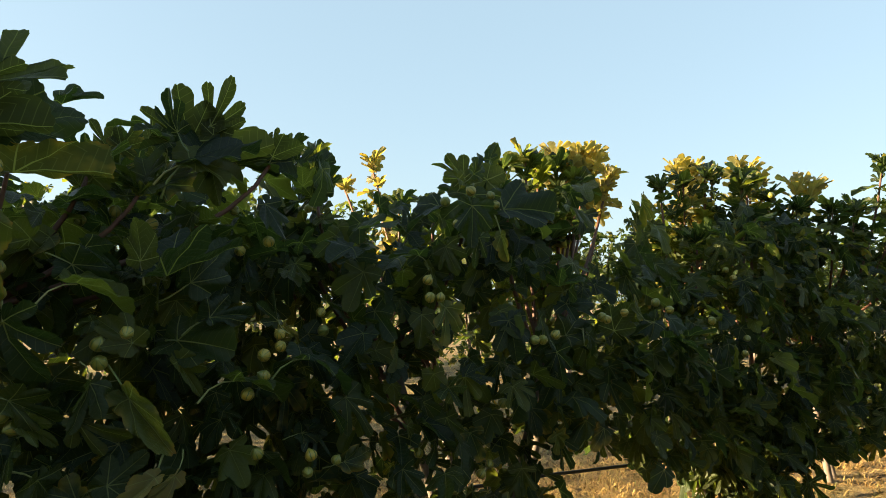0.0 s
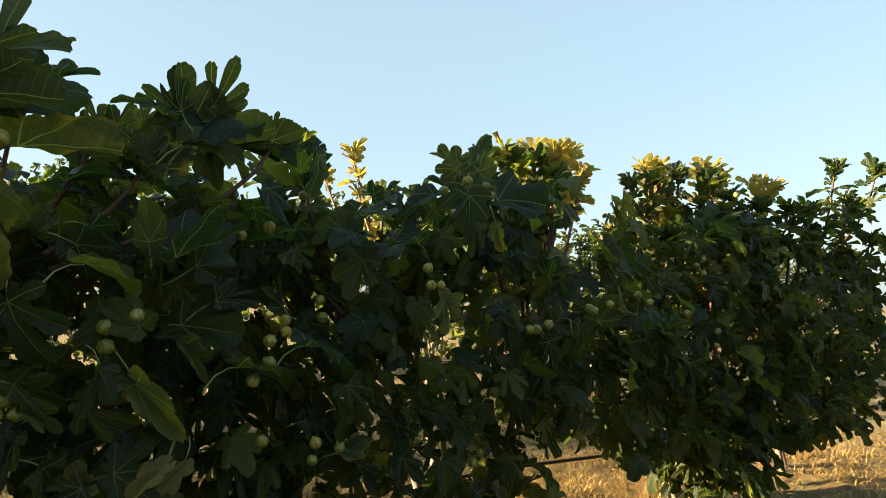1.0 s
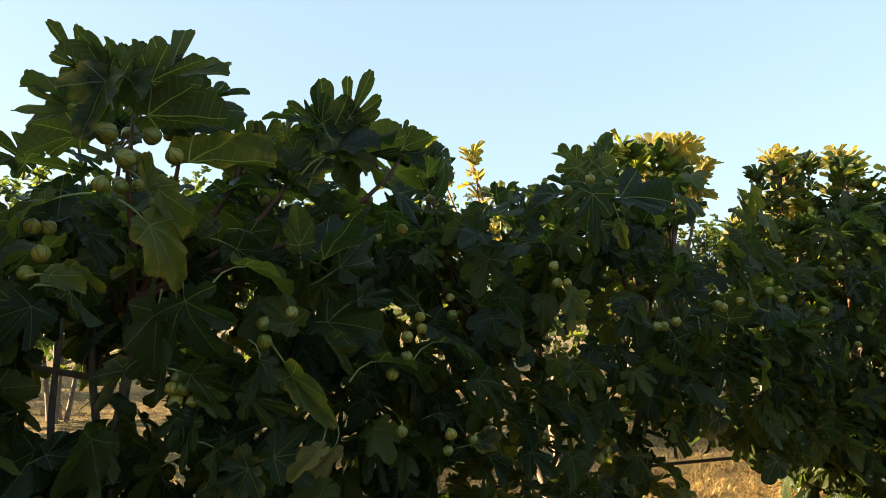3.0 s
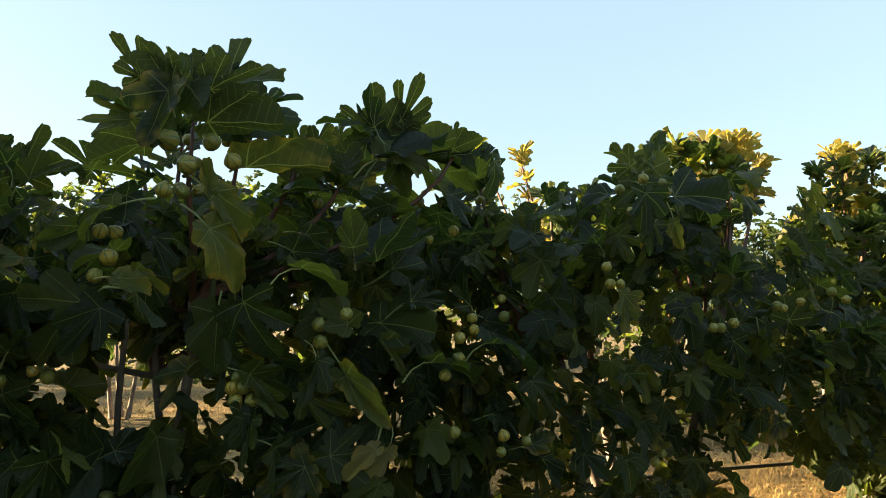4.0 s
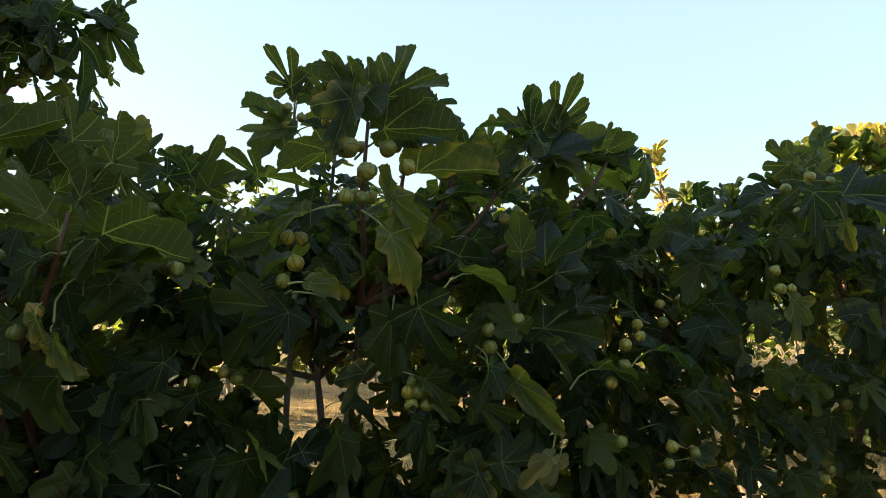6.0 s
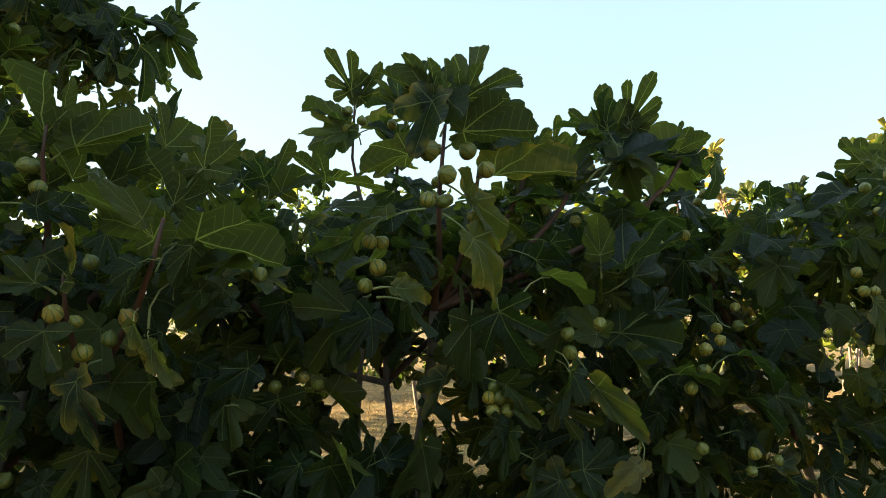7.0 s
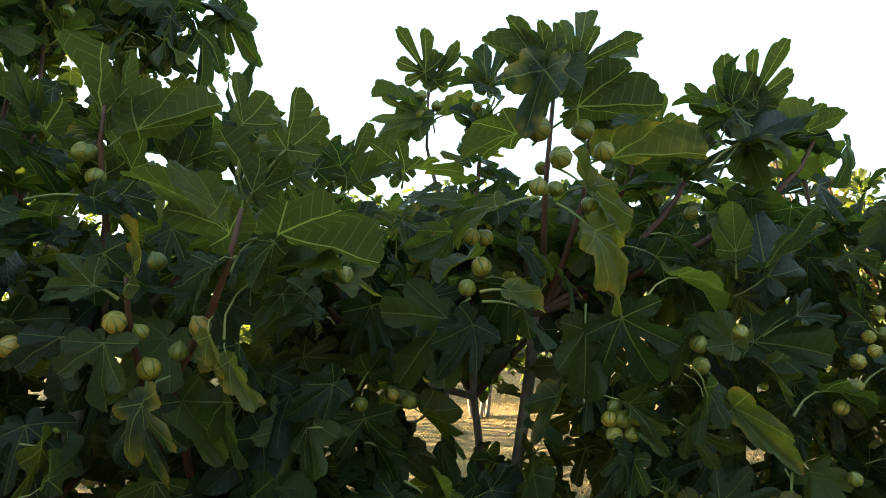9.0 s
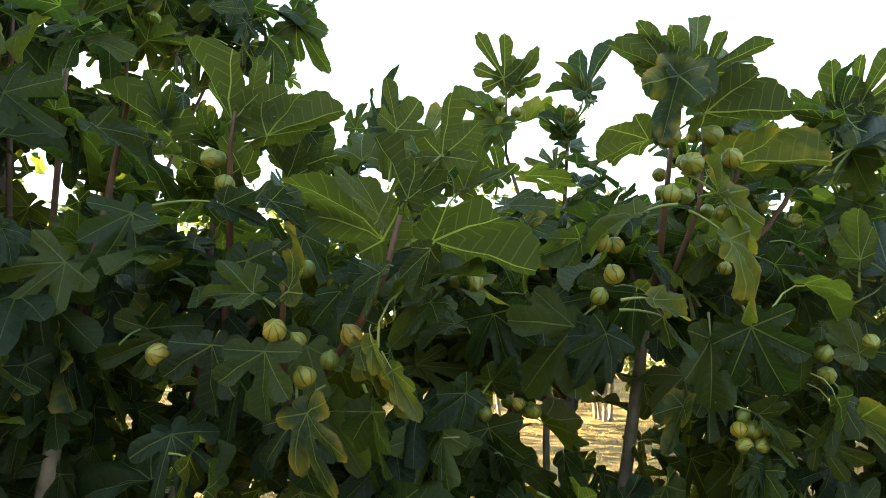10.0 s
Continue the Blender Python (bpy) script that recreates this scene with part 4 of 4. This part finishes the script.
def shoot_leaves(path, rng, reach=0.6, step=0.042, big=1.0):
    """Leaves that spiral up the last stretch of a shoot, and a fan of erect ones at its tip: node, way, size, droop class."""
    out, turn = [], rng.uniform(0, 6.28)
    total, place = walk_up(path, 0)
    d = max(0.0, total - reach)
    while d < total - 0.02:
        node, axis = place(d)
        side = axis.cross(Vector((0.3, 0.5, 0.2))).normalized()
        late = (d - total + reach) / reach
        tilt = radians(rng.uniform(42, 80) - 30 * late)
        way = (Matrix.Rotation(turn, 3, axis) @ side) * math.sin(tilt) + axis * math.cos(tilt)
        out.append((node, way.normalized(), big * rng.uniform(0.12, 0.2), rng.choice((0, 0, 1, 1, 2, 3)) if late < 0.6 else rng.choice((0, 0, 0, 1))))
        turn += 2.4 + rng.uniform(-0.3, 0.3)
        d += step * rng.uniform(0.7, 1.3)
    for i in range(6):
        t = i * 1.05 + rng.uniform(0, 0.7)
        way = Vector((math.cos(t), math.sin(t), rng.uniform(0.7, 3.2))).normalized()
        node = Vector(path[-1]) - (Vector(path[-1]) - Vector(path[-2])).normalized() * 0.012 * i
        out.append((node, way, big * rng.uniform(0.08, 0.17), 0))
    return out


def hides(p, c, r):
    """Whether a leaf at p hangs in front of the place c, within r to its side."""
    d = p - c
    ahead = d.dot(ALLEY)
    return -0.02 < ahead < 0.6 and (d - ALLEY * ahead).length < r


def fig_tree(s_mid, back, label, tips, seed, span=1.05, picked=(), figs=(), single=300, shell=215, inner=300, extra=(), stems=(), small=1.0, yellow=(), bases=4, fig_size=0.041, group="fig trees in the near row", free=False, loose=()):
    """A bushy fig: several stems from the ground, upright shoots, big lobed leaves and striped figs."""
    rng = random.Random(seed)
    tree = new("fig_tree")
    base = along(s_mid, back)
    tree.location = base
    tagged(tree, label, "fig tree", group)

    def top(s):
        return 3.06 + 0.2 * math.sin(3.1 * s + seed) if free else ramp_at(CROWN_TOP, s)

    def low(s):
        return 0.5 if free else ramp_at(CROWN_LOW, s)

    def front(s):
        return (0.75 if free else ramp_at(CROWN_FRONT, s))

    # stems from the ground to where the shoots begin
    heads = []
    for i in range(bases):
        a = i * 1.6 + 0.8 * (4 - bases) + rng.uniform(-0.4, 0.4)
        foot = base + Vector((0.1 * math.cos(a), 0.1 * math.sin(a), -0.04))
        head = base + ROW * ((0.25 if free else 0.5) * math.cos(a)) + BACK * ((0.15 if free else 0.3) * math.sin(a)) + UP * rng.uniform(1.15, 1.4)
        path = bend(foot, head, 0.12, rng, 8)
        s = Soup()
        tube(s, path, [0.032 - 0.0022 * k + rng.uniform(-.002, .002) for k in range(8)], 8)
        part("trunk", s.mesh("trunk", [BARK]), tree)
        heads.append(path)
    if not heads:
        heads = [[Vector(p) for p in path] for name, radius, path in stems if name == "trunk"]
    leaves = []                                     # distance behind the face, node, way, size, droop class
    # yellow tips: crown tops whose sunlit look is put into the leaf colour
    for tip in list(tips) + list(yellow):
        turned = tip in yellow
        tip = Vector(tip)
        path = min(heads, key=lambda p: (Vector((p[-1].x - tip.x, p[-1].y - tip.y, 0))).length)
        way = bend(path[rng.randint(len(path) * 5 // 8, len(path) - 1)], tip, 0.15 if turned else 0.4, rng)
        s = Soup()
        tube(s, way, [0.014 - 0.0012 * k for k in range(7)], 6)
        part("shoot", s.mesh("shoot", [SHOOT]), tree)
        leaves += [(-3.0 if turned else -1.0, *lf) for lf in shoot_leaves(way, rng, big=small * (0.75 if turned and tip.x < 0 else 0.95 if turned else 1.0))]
    for i in range(8):
        s_here = s_mid + rng.uniform(-span, span)
        f_here = rng.uniform(-0.8, 0.5)
        tip = along(s_here, (back if free else 0.0) - f_here, top(s_here) - rng.uniform(0.1, 0.35))
        path = min(heads, key=lambda p: (Vector((p[-1].x - tip.x, p[-1].y - tip.y, 0))).length)
        way = bend(path[rng.randint(len(path) * 5 // 8, len(path) - 1)], tip, 0.4, rng)
        s = Soup()
        tube(s, way, [0.014 - 0.0012 * k for k in range(7)], 5)
        part("shoot", s.mesh("shoot", [SHOOT]), tree)
        leaves += [(0.3 - f_here, *lf) for lf in shoot_leaves(way, rng, big=small)]
    # leaves that hang over the open side, then those inside and behind
    for i in range(shell + inner):
        s_here = s_mid + rng.uniform(-span, span)
        hi, lo = top(s_here), low(s_here)
        z = rng.uniform(lo, hi)
        face = front(s_here)
        bulge = 0.24 * noise.noise((s_here * 2.1, z * 2.1, 7.0)) + 0.14 * noise.noise((s_here * 5, z * 5, 3.0))
        if i < shell:
            f = face - 0.12 + bulge - rng.uniform(0.0, 0.2) - 0.3 * max(0, (z - hi + 0.45) / 0.45) ** 2
            way = -BACK * rng.uniform(0.5, 1.0) + ROW * rng.uniform(-1.1, 1.1) + UP * rng.uniform(-0.3, 0.6)
            droop = rng.choice((0, 1, 2, 2, 3, 3))
            order = -f
        else:
            f = rng.uniform(-0.95 if free or z > 1.15 else 0.1, face - 0.3)
            way = Vector((rng.uniform(-1, 1), rng.uniform(-1, 1), rng.uniform(-0.2, 0.7)))
            droop = rng.choice((0, 1, 2, 3))
            order = 1.0 - f
        node = along(s_here, (back if free else 0.0) - f, z)
        size = small * rng.uniform(0.11, 0.2)
        leaves.append((order, node, way.normalized(), size, droop))
    for s0, s1, f0, f1, z0, z1, count, first in extra:
        for i in range(count):
            u = rng.random()
            node = along(s0 + (s1 - s0) * u, -rng.uniform(f0, f1), rng.uniform(z0, z1))
            way = Vector((rng.uniform(-1, 1), rng.uniform(-1, 1), rng.uniform(-0.4, 0.4)))
            leaves.append((-1.5 if first else 2.0, node, way.normalized(), rng.uniform(0.12, 0.19), rng.choice((1, 2, 3))))
    for name, radius, path in stems:
        s = Soup()
        path = [Vector(p) for p in path]
        tube(s, path, [radius * (1 - (0.4 if name == "trunk" else 0.75) * k / len(path)) for k in range(len(path))], 8)
        part(name, s.mesh(name, [BARK if name == "trunk" else SHOOT]), tree)
        if name == "shoot" and not any((Vector(row[1]) - path[-1]).length < 0.25 for row in loose):
            leaves += [(-1.2, *lf) for lf in shoot_leaves(path, rng, 0.42, 0.075, 0.8)]
    leaves = [lf for lf in leaves if lf[1].z > 0.12 and (free or lf[0] < -2 and lf[1].z > 2.15 or not in_opening(lf[1] + lf[2] * lf[3] * 0.8 - UP * 0.05))]
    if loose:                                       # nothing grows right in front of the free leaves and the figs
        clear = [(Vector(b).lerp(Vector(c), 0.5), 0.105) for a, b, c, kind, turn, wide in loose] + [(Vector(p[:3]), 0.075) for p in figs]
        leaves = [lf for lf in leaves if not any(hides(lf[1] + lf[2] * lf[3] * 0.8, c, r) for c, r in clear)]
    leaves.sort(key=lambda lf: lf[0])
    for j, row in enumerate(loose):
        free_leaf(tree, j, *row)
    for j, (x, y, z, u, v, w, kind) in enumerate(picked):
        a, b = Vector((x, y, z)), Vector((u, v, w))
        rise = (b.z - a.z) / (b - a).length
        if rise < -0.45:                            # hanging: face to the open side
            face = -BACK * rng.uniform(0.8, 1.0) + UP * rng.uniform(0.1, 0.5) + ROW * rng.uniform(-0.4, 0.4)
        elif rise > 0.6:                            # erect: either face out, turned about the stalk
            face = -BACK * rng.choice((-1, 1, 1)) * rng.uniform(0.6, 1.0) + ROW * rng.uniform(-0.45, 0.45)
        else:                                       # spreading: face to the sky
            face = UP + -BACK * rng.uniform(0.5, 1.1) + ROW * rng.uniform(-0.2, 0.2)
        aged, pale = kind.endswith("*"), kind.endswith("+")
        roll = rng.choice((-1, 1)) * rng.uniform(8, 40)
        part("leaf", (AGED_LEAF if aged else PALE_LEAF if pale else HERO_LEAF)["narrow" if kind == "whole*" else kind.strip("*+")][j % 5], tree, blade_pose(a, b, face) @ pose(0, 0, 0, 0, roll, 0) @ Matrix.Scale(0.94, 4), "ageing leaf with a yellow margin" if aged else "pale yellow leaf, dying or coloured as if backlit" if pale else "")
    mass = Soup()
    for i, (order, node, way, size, droop) in enumerate(leaves):
        roll = rng.uniform(-75, 75) if order < -0.99 else rng.uniform(-45, 45)
        if i < single - len(picked) - len(loose):
            if order < -2:
                part("leaf", SUNLIT_YELLOW_MESHES[rng.randrange(3) * 4 + droop], tree, leaf_pose(node, way, size, roll), "yellowing leaf at the top of a shoot, coloured as if sunlit")
            else:
                pool = [k for k in range(24) if k % 4 == droop and (order > -0.99 or k % 6 < 3)]
                part("leaf", LEAF_MESHES[rng.choice(pool)], tree, leaf_pose(node, way, size, roll))
        else:
            leaf_into(mass, leaf_pose(node, way, size, roll), rng.choice(KINDS), (14, 36, 58, 80)[droop] + rng.uniform(-8, 8), 1.0, 43, rng, rng.uniform(0.3, 0.5), False, 2)
    if mass.v:
        part("foliage", mass.mesh("foliage", [LEAF_MASS, PETIOLE]), tree, kind="stuff", label="dense lobed leaves inside the crown")
    for p in figs:
        size = p[3] if len(p) > 3 else fig_size * rng.uniform(0.85, 1.1)
        tilt = pose(0, 0, 0, rng.uniform(-40, 130), rng.uniform(-45, 45), rng.uniform(-50, 50))
        part("fig", rng.choice(FIG_MESHES), tree, Matrix.Translation(p[:3]) @ tilt @ Matrix.Translation((0, 0, 0.55 * size)) @ Matrix.Scale(size, 4))
    return tree


NEAR_LABEL = "bushy green fig tree with lobed leaves and striped yellow figs"
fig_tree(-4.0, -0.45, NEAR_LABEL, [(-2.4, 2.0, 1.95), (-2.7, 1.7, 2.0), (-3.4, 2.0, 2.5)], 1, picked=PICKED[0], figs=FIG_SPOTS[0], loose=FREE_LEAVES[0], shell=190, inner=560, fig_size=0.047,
         # 1050-leaf block: mostly out of view, raised and thickened to cast shade
         extra=[(-4.2, -3.45, -1.2, -0.35, 2.5, 2.95, 60, True), (-4.2, -3.6, -1.3, -0.3, 2.75, 3.3, 70, False), (-6.4, -4.2, -2.1, 0.4, 2.4, 3.9, 1050, False), (-5.4, -4.0, -1.6, 0.35, 1.45, 2.5, 420, False),
                (-4.9, -3.0, -0.4, 0.9, 0.35, 1.2, 260, False), (-4.4, -3.0, 0.5, 0.95, 0.5, 1.5, 60, True), (-4.3, -3.5, 0.3, 0.9, 1.1, 1.62, 45, True), (-4.7, -3.4, -0.6, 0.4, 0.9, 1.65, 170, False)],
         stems=[("shoot", 0.012, [(-2.2, 1.5, 1.05), (-2.14, 1.35, 1.3), (-1.98, 1.28, 1.46), (-1.9, 1.23, 1.56), (-1.87, 1.23, 1.67)]),
                ("shoot", 0.011, [(-2.5, 1.5, 1.4), (-2.45, 1.45, 1.65), (-2.4, 1.38, 1.77), (-2.38, 1.35, 1.88), (-2.36, 1.34, 1.96)]),
                ("shoot", 0.01, [(-2.2, 1.4, 1.1), (-2.16, 1.28, 1.33), (-2.11, 1.19, 1.45), (-2.08, 1.15, 1.53)]),
                ("shoot", 0.011, [(-3.3, 1.7, 1.0), (-3.35, 2.1, 1.9), (-3.4, 2.45, 2.5), (-3.3, 2.6, 2.72)]),
                ("trunk", 0.04, [(-3.4, 1.6, 1.0), (-3.8, 1.8, 2.0), (-4.2, 2.0, 3.0), (-4.4, 2.1, 3.6)])])
fig_tree(-2.08, -0.42, NEAR_LABEL, [(-1.8, 2.6, 2.15), (-1.39, 3.1, 2.12), (-0.66, 2.62, 2.03), (-1.2, 2.35, 1.98), (-1.05, 2.4, 1.9)], 2, picked=PICKED[1], figs=FIG_SPOTS[1], loose=FREE_LEAVES[1], shell=150, inner=620, bases=0, small=0.9, extra=[(-1.6, -0.7, -0.6, 0.3, 1.5, 1.92, 130, False), (-2.7, -1.8, -0.9, 0.2, 1.5, 1.95, 170, False), (-3.1, -1.9, 0.4, 0.85, 0.3, 0.95, 130, True), (-3.15, -2.7, 0.45, 0.9, 0.9, 1.25, 26, True), (-3.05, -2.65, 0.1, 0.7, 1.3, 1.6, 40, True), (-2.26, -1.85, 0.45, 0.85, 0.85, 1.25, 26, True), (-1.9, -1.1, 0.2, 0.7, 0.3, 1.0, 120, False), (-1.9, -1.05, -0.4, 0.6, 1.0, 1.4, 90, False)],
         stems=[("trunk", 0.024, [(-1.62, 2.2, -0.05), (-1.6, 2.18, 0.5), (-1.58, 2.18, 0.87), (-1.52, 2.2, 1.29), (-1.49, 2.13, 1.45)]),
                ("shoot", 0.0125, [(-1.49, 2.13, 1.45), (-1.44, 2.03, 1.62), (-1.41, 1.93, 1.8), (-1.38, 1.9, 2.03)]),
                ("shoot", 0.012, [(-1.49, 2.15, 1.43), (-1.4, 2.13, 1.61), (-1.33, 2.06, 1.78), (-1.31, 2.09, 2.0)]),
                ("trunk", 0.017, [(-1.7, 2.4, -0.05), (-1.72, 2.4, 0.5), (-1.74, 2.38, 0.98), (-1.76, 2.37, 1.17), (-1.74, 2.32, 1.4)]),
                ("trunk", 0.014, [(-1.83, 2.25, -0.05), (-1.81, 2.22, 0.6), (-1.81, 2.22, 1.08), (-1.8, 2.25, 1.5)]),
                ("trunk", 0.013, [(-1.76, 2.37, 1.17), (-1.82, 2.27, 1.2), (-1.88, 2.17, 1.23), (-1.96, 2.1, 1.3)]),
                ("shoot", 0.012, [(-1.8, 2.45, 1.4), (-1.95, 2.61, 1.83), (-2.02, 2.68, 1.96), (-2.09, 2.75, 2.14), (-2.1, 2.79, 2.42)])])
fig_tree(0.0, -0.1, NEAR_LABEL, [(-0.69, 3.7, 2.25), (-0.78, 3.4, 2.22), (-0.62, 3.3, 2.1), (-0.26, 4.05, 2.05), (-0.05, 3.85, 2.03), (0.15, 3.5, 2.05), (0.3, 3.5, 2.05), (0.6, 4.4, 2.35), (0.75, 4.5, 2.38), (0.35, 4.1, 2.3), (0.5, 4.15, 2.36), (0.85, 4.45, 2.3)], 3,
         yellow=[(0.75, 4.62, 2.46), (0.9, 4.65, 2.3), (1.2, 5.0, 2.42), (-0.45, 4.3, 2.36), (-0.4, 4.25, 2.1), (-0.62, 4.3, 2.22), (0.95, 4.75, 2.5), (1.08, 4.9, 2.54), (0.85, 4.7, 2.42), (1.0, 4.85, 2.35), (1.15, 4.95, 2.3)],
         picked=PICKED[2], figs=FIG_SPOTS[2], loose=FREE_LEAVES[2], shell=320, inner=580, small=0.87)
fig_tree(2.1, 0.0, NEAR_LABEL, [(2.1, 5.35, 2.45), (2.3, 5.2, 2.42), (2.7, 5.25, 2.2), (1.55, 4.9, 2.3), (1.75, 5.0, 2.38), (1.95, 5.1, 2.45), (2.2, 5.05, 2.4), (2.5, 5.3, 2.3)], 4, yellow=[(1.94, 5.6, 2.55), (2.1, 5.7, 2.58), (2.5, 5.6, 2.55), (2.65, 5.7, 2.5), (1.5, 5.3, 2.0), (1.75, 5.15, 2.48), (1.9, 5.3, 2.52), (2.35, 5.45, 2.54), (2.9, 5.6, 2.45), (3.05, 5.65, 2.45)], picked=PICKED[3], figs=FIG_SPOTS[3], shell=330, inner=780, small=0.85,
         extra=[(1.72, 2.6, -0.1, 0.5, 0.2, 0.85, 170, False)],
         stems=[("trunk", 0.034, [(2.0, 5.03, -0.05), (1.8, 4.88, 0.2), (1.62, 4.78, 0.42), (1.5, 4.75, 0.8), (1.45, 4.75, 1.2)])])
fig_tree(3.8, 0.0, NEAR_LABEL, [(3.2, 5.35, 2.2), (3.5, 5.45, 2.58), (3.75, 5.65, 2.35), (4.2, 5.9, 2.65), (4.35, 5.95, 2.0), (4.4, 5.95, 1.6), (3.98, 5.7, 2.0), (3.0, 5.3, 2.2), (3.3, 5.5, 2.25), (3.9, 5.8, 2.3)], 5, span=0.95, shell=330, inner=640, small=0.85, bases=2, figs=[(3.3, 5.35, 2.2), (3.4, 5.3, 2.2), (2.9, 4.8, 1.4), (2.95, 4.8, 1.45)])

# ---- rows behind, and the near row beyond the view ----
rng = random.Random(77)
kinds_behind = []
for k in range(3):
    kinds_behind.append(fig_tree(-4.5 + 2.0 * k, 6.7, "sunlit fig tree in the next orchard row, also copied unseen for shade", [], 40 + k, shell=0, inner=560, small=0.8,
                                 group="fig trees in the rows behind", single=0, free=True))
# the row at -6.1 is never seen: enlarged trees added to block skylight
for back, first, last in ((6.7, -13, 22), (13.4, -18, 32), (-6.1, -14, 10)):
    s = first
    while s < last:
        if not (back < 7 and -5.2 < s < 0.3):
            p = along(s + rng.uniform(-0.15, 0.15), back)
            copy_thing(rng.choice(kinds_behind), Matrix.Translation(p) @ pose(0, 0, 0, 0, 0, rng.choice((0, 180)) + rng.uniform(-15, 15)) @ Matrix.Scale(1.4 if back < 0 else 1.0, 4))
        s += 1.6 if back < 0 else 2.0
# mostly unseen enlarged copies, added to shade the left crowns and the ground
for s, back in ((-16.5, 0.5), (-14.4, 0.4), (-12.3, 0.5), (-10.2, 0.4), (-7.1, 1.1), (-9.2, 1.0), (-8.1, 0.6), (-6.1, 0.4), (-7.0, 1.8)):
    tagged(copy_thing(rng.choice(kinds_behind), Matrix.Translation(along(s, back)) @ Matrix.Scale(1.45, 4)), "bushy green fig tree added further along the near row for shade, mostly unseen", group="fig trees in the near row")

# ---- drip hose and post ----
s = Soup()
path = [along(-11, 0.3, 0.5), along(-4, 0.25, 0.47), along(-2, 0.2, 0.46), Vector((0.64, 4.28, 0.46)), Vector((1.5, 4.68, 0.455)), Vector((2.83, 5.3, 0.46)), Vector((4.95, 6.72, 0.48))]
tube(s, path, [0.011] * len(path), 8)
tagged(new("drip_hose", s.mesh("drip_hose", [HOSE])), "black polythene drip hose strung low along the row", "irrigation hose")
s = Soup()
tube(s, [(4.95, 6.76, -0.3), (4.95, 6.76, 1.0), (4.95, 6.76, 1.55)], [0.022, 0.022, 0.022], 8)
tagged(new("post", s.mesh("post", [STEEL])), "galvanised steel trellis post standing in the row", "post")

# ---- dry grass: tufts of bent straw, thickest in the open strip behind the near row ----
rng = random.Random(5)
s = Soup()
for tuft in range(26000):
    if tuft < 16000:
        along_row = rng.uniform(-6.0, 6.5)
        behind = rng.choice((rng.uniform(-0.9, 3.4), rng.uniform(-0.9, 3.4), rng.uniform(3.0, 10.5)))
    else:
        along_row, behind = rng.uniform(-0.5, 4.5), rng.uniform(0.2, 3.6)
    p = along(along_row, behind)
    patch = noise.noise((p.x * 1.1, p.y * 1.1, 4.0)) + 0.7 * noise.noise((p.x * 3.5, p.y * 3.5, 9.0))
    if patch < rng.uniform(-0.7, 0.1):
        continue
    tall = rng.uniform(0.02, 0.06) + 0.09 * max(0, patch) * rng.random()
    for blade in range(6):
        x, y = p.x + rng.gauss(0, 0.03), p.y + rng.gauss(0, 0.03)
        z = ground_height(x, y) - 0.004
        a, lean = rng.uniform(0, 6.28), rng.uniform(0.6, 3.2)
        dx, dy, wd = math.cos(a), math.sin(a), rng.uniform(0.0018, 0.004)
        h, l = tall * rng.uniform(0.3, 1.0), tall * lean
        s.add([(x - dy * wd, y + dx * wd, z), (x + dy * wd, y - dx * wd, z), (x + dx * l * .5 + dy * wd, y + dy * l * .5 - dx * wd, z + h), (x + dx * l * .5 - dy * wd, y + dy * l * .5 + dx * wd, z + h),
               (x + dx * l * 1.2, y + dy * l * 1.2, z + h * rng.uniform(0.5, 1.3))], [(0, 1, 2, 3), (3, 2, 4)])
tagged(new("dry_grass", s.mesh("dry_grass", [STRAW])), "straw-coloured tufts of dry grass between the rows", "grass", kind="stuff")
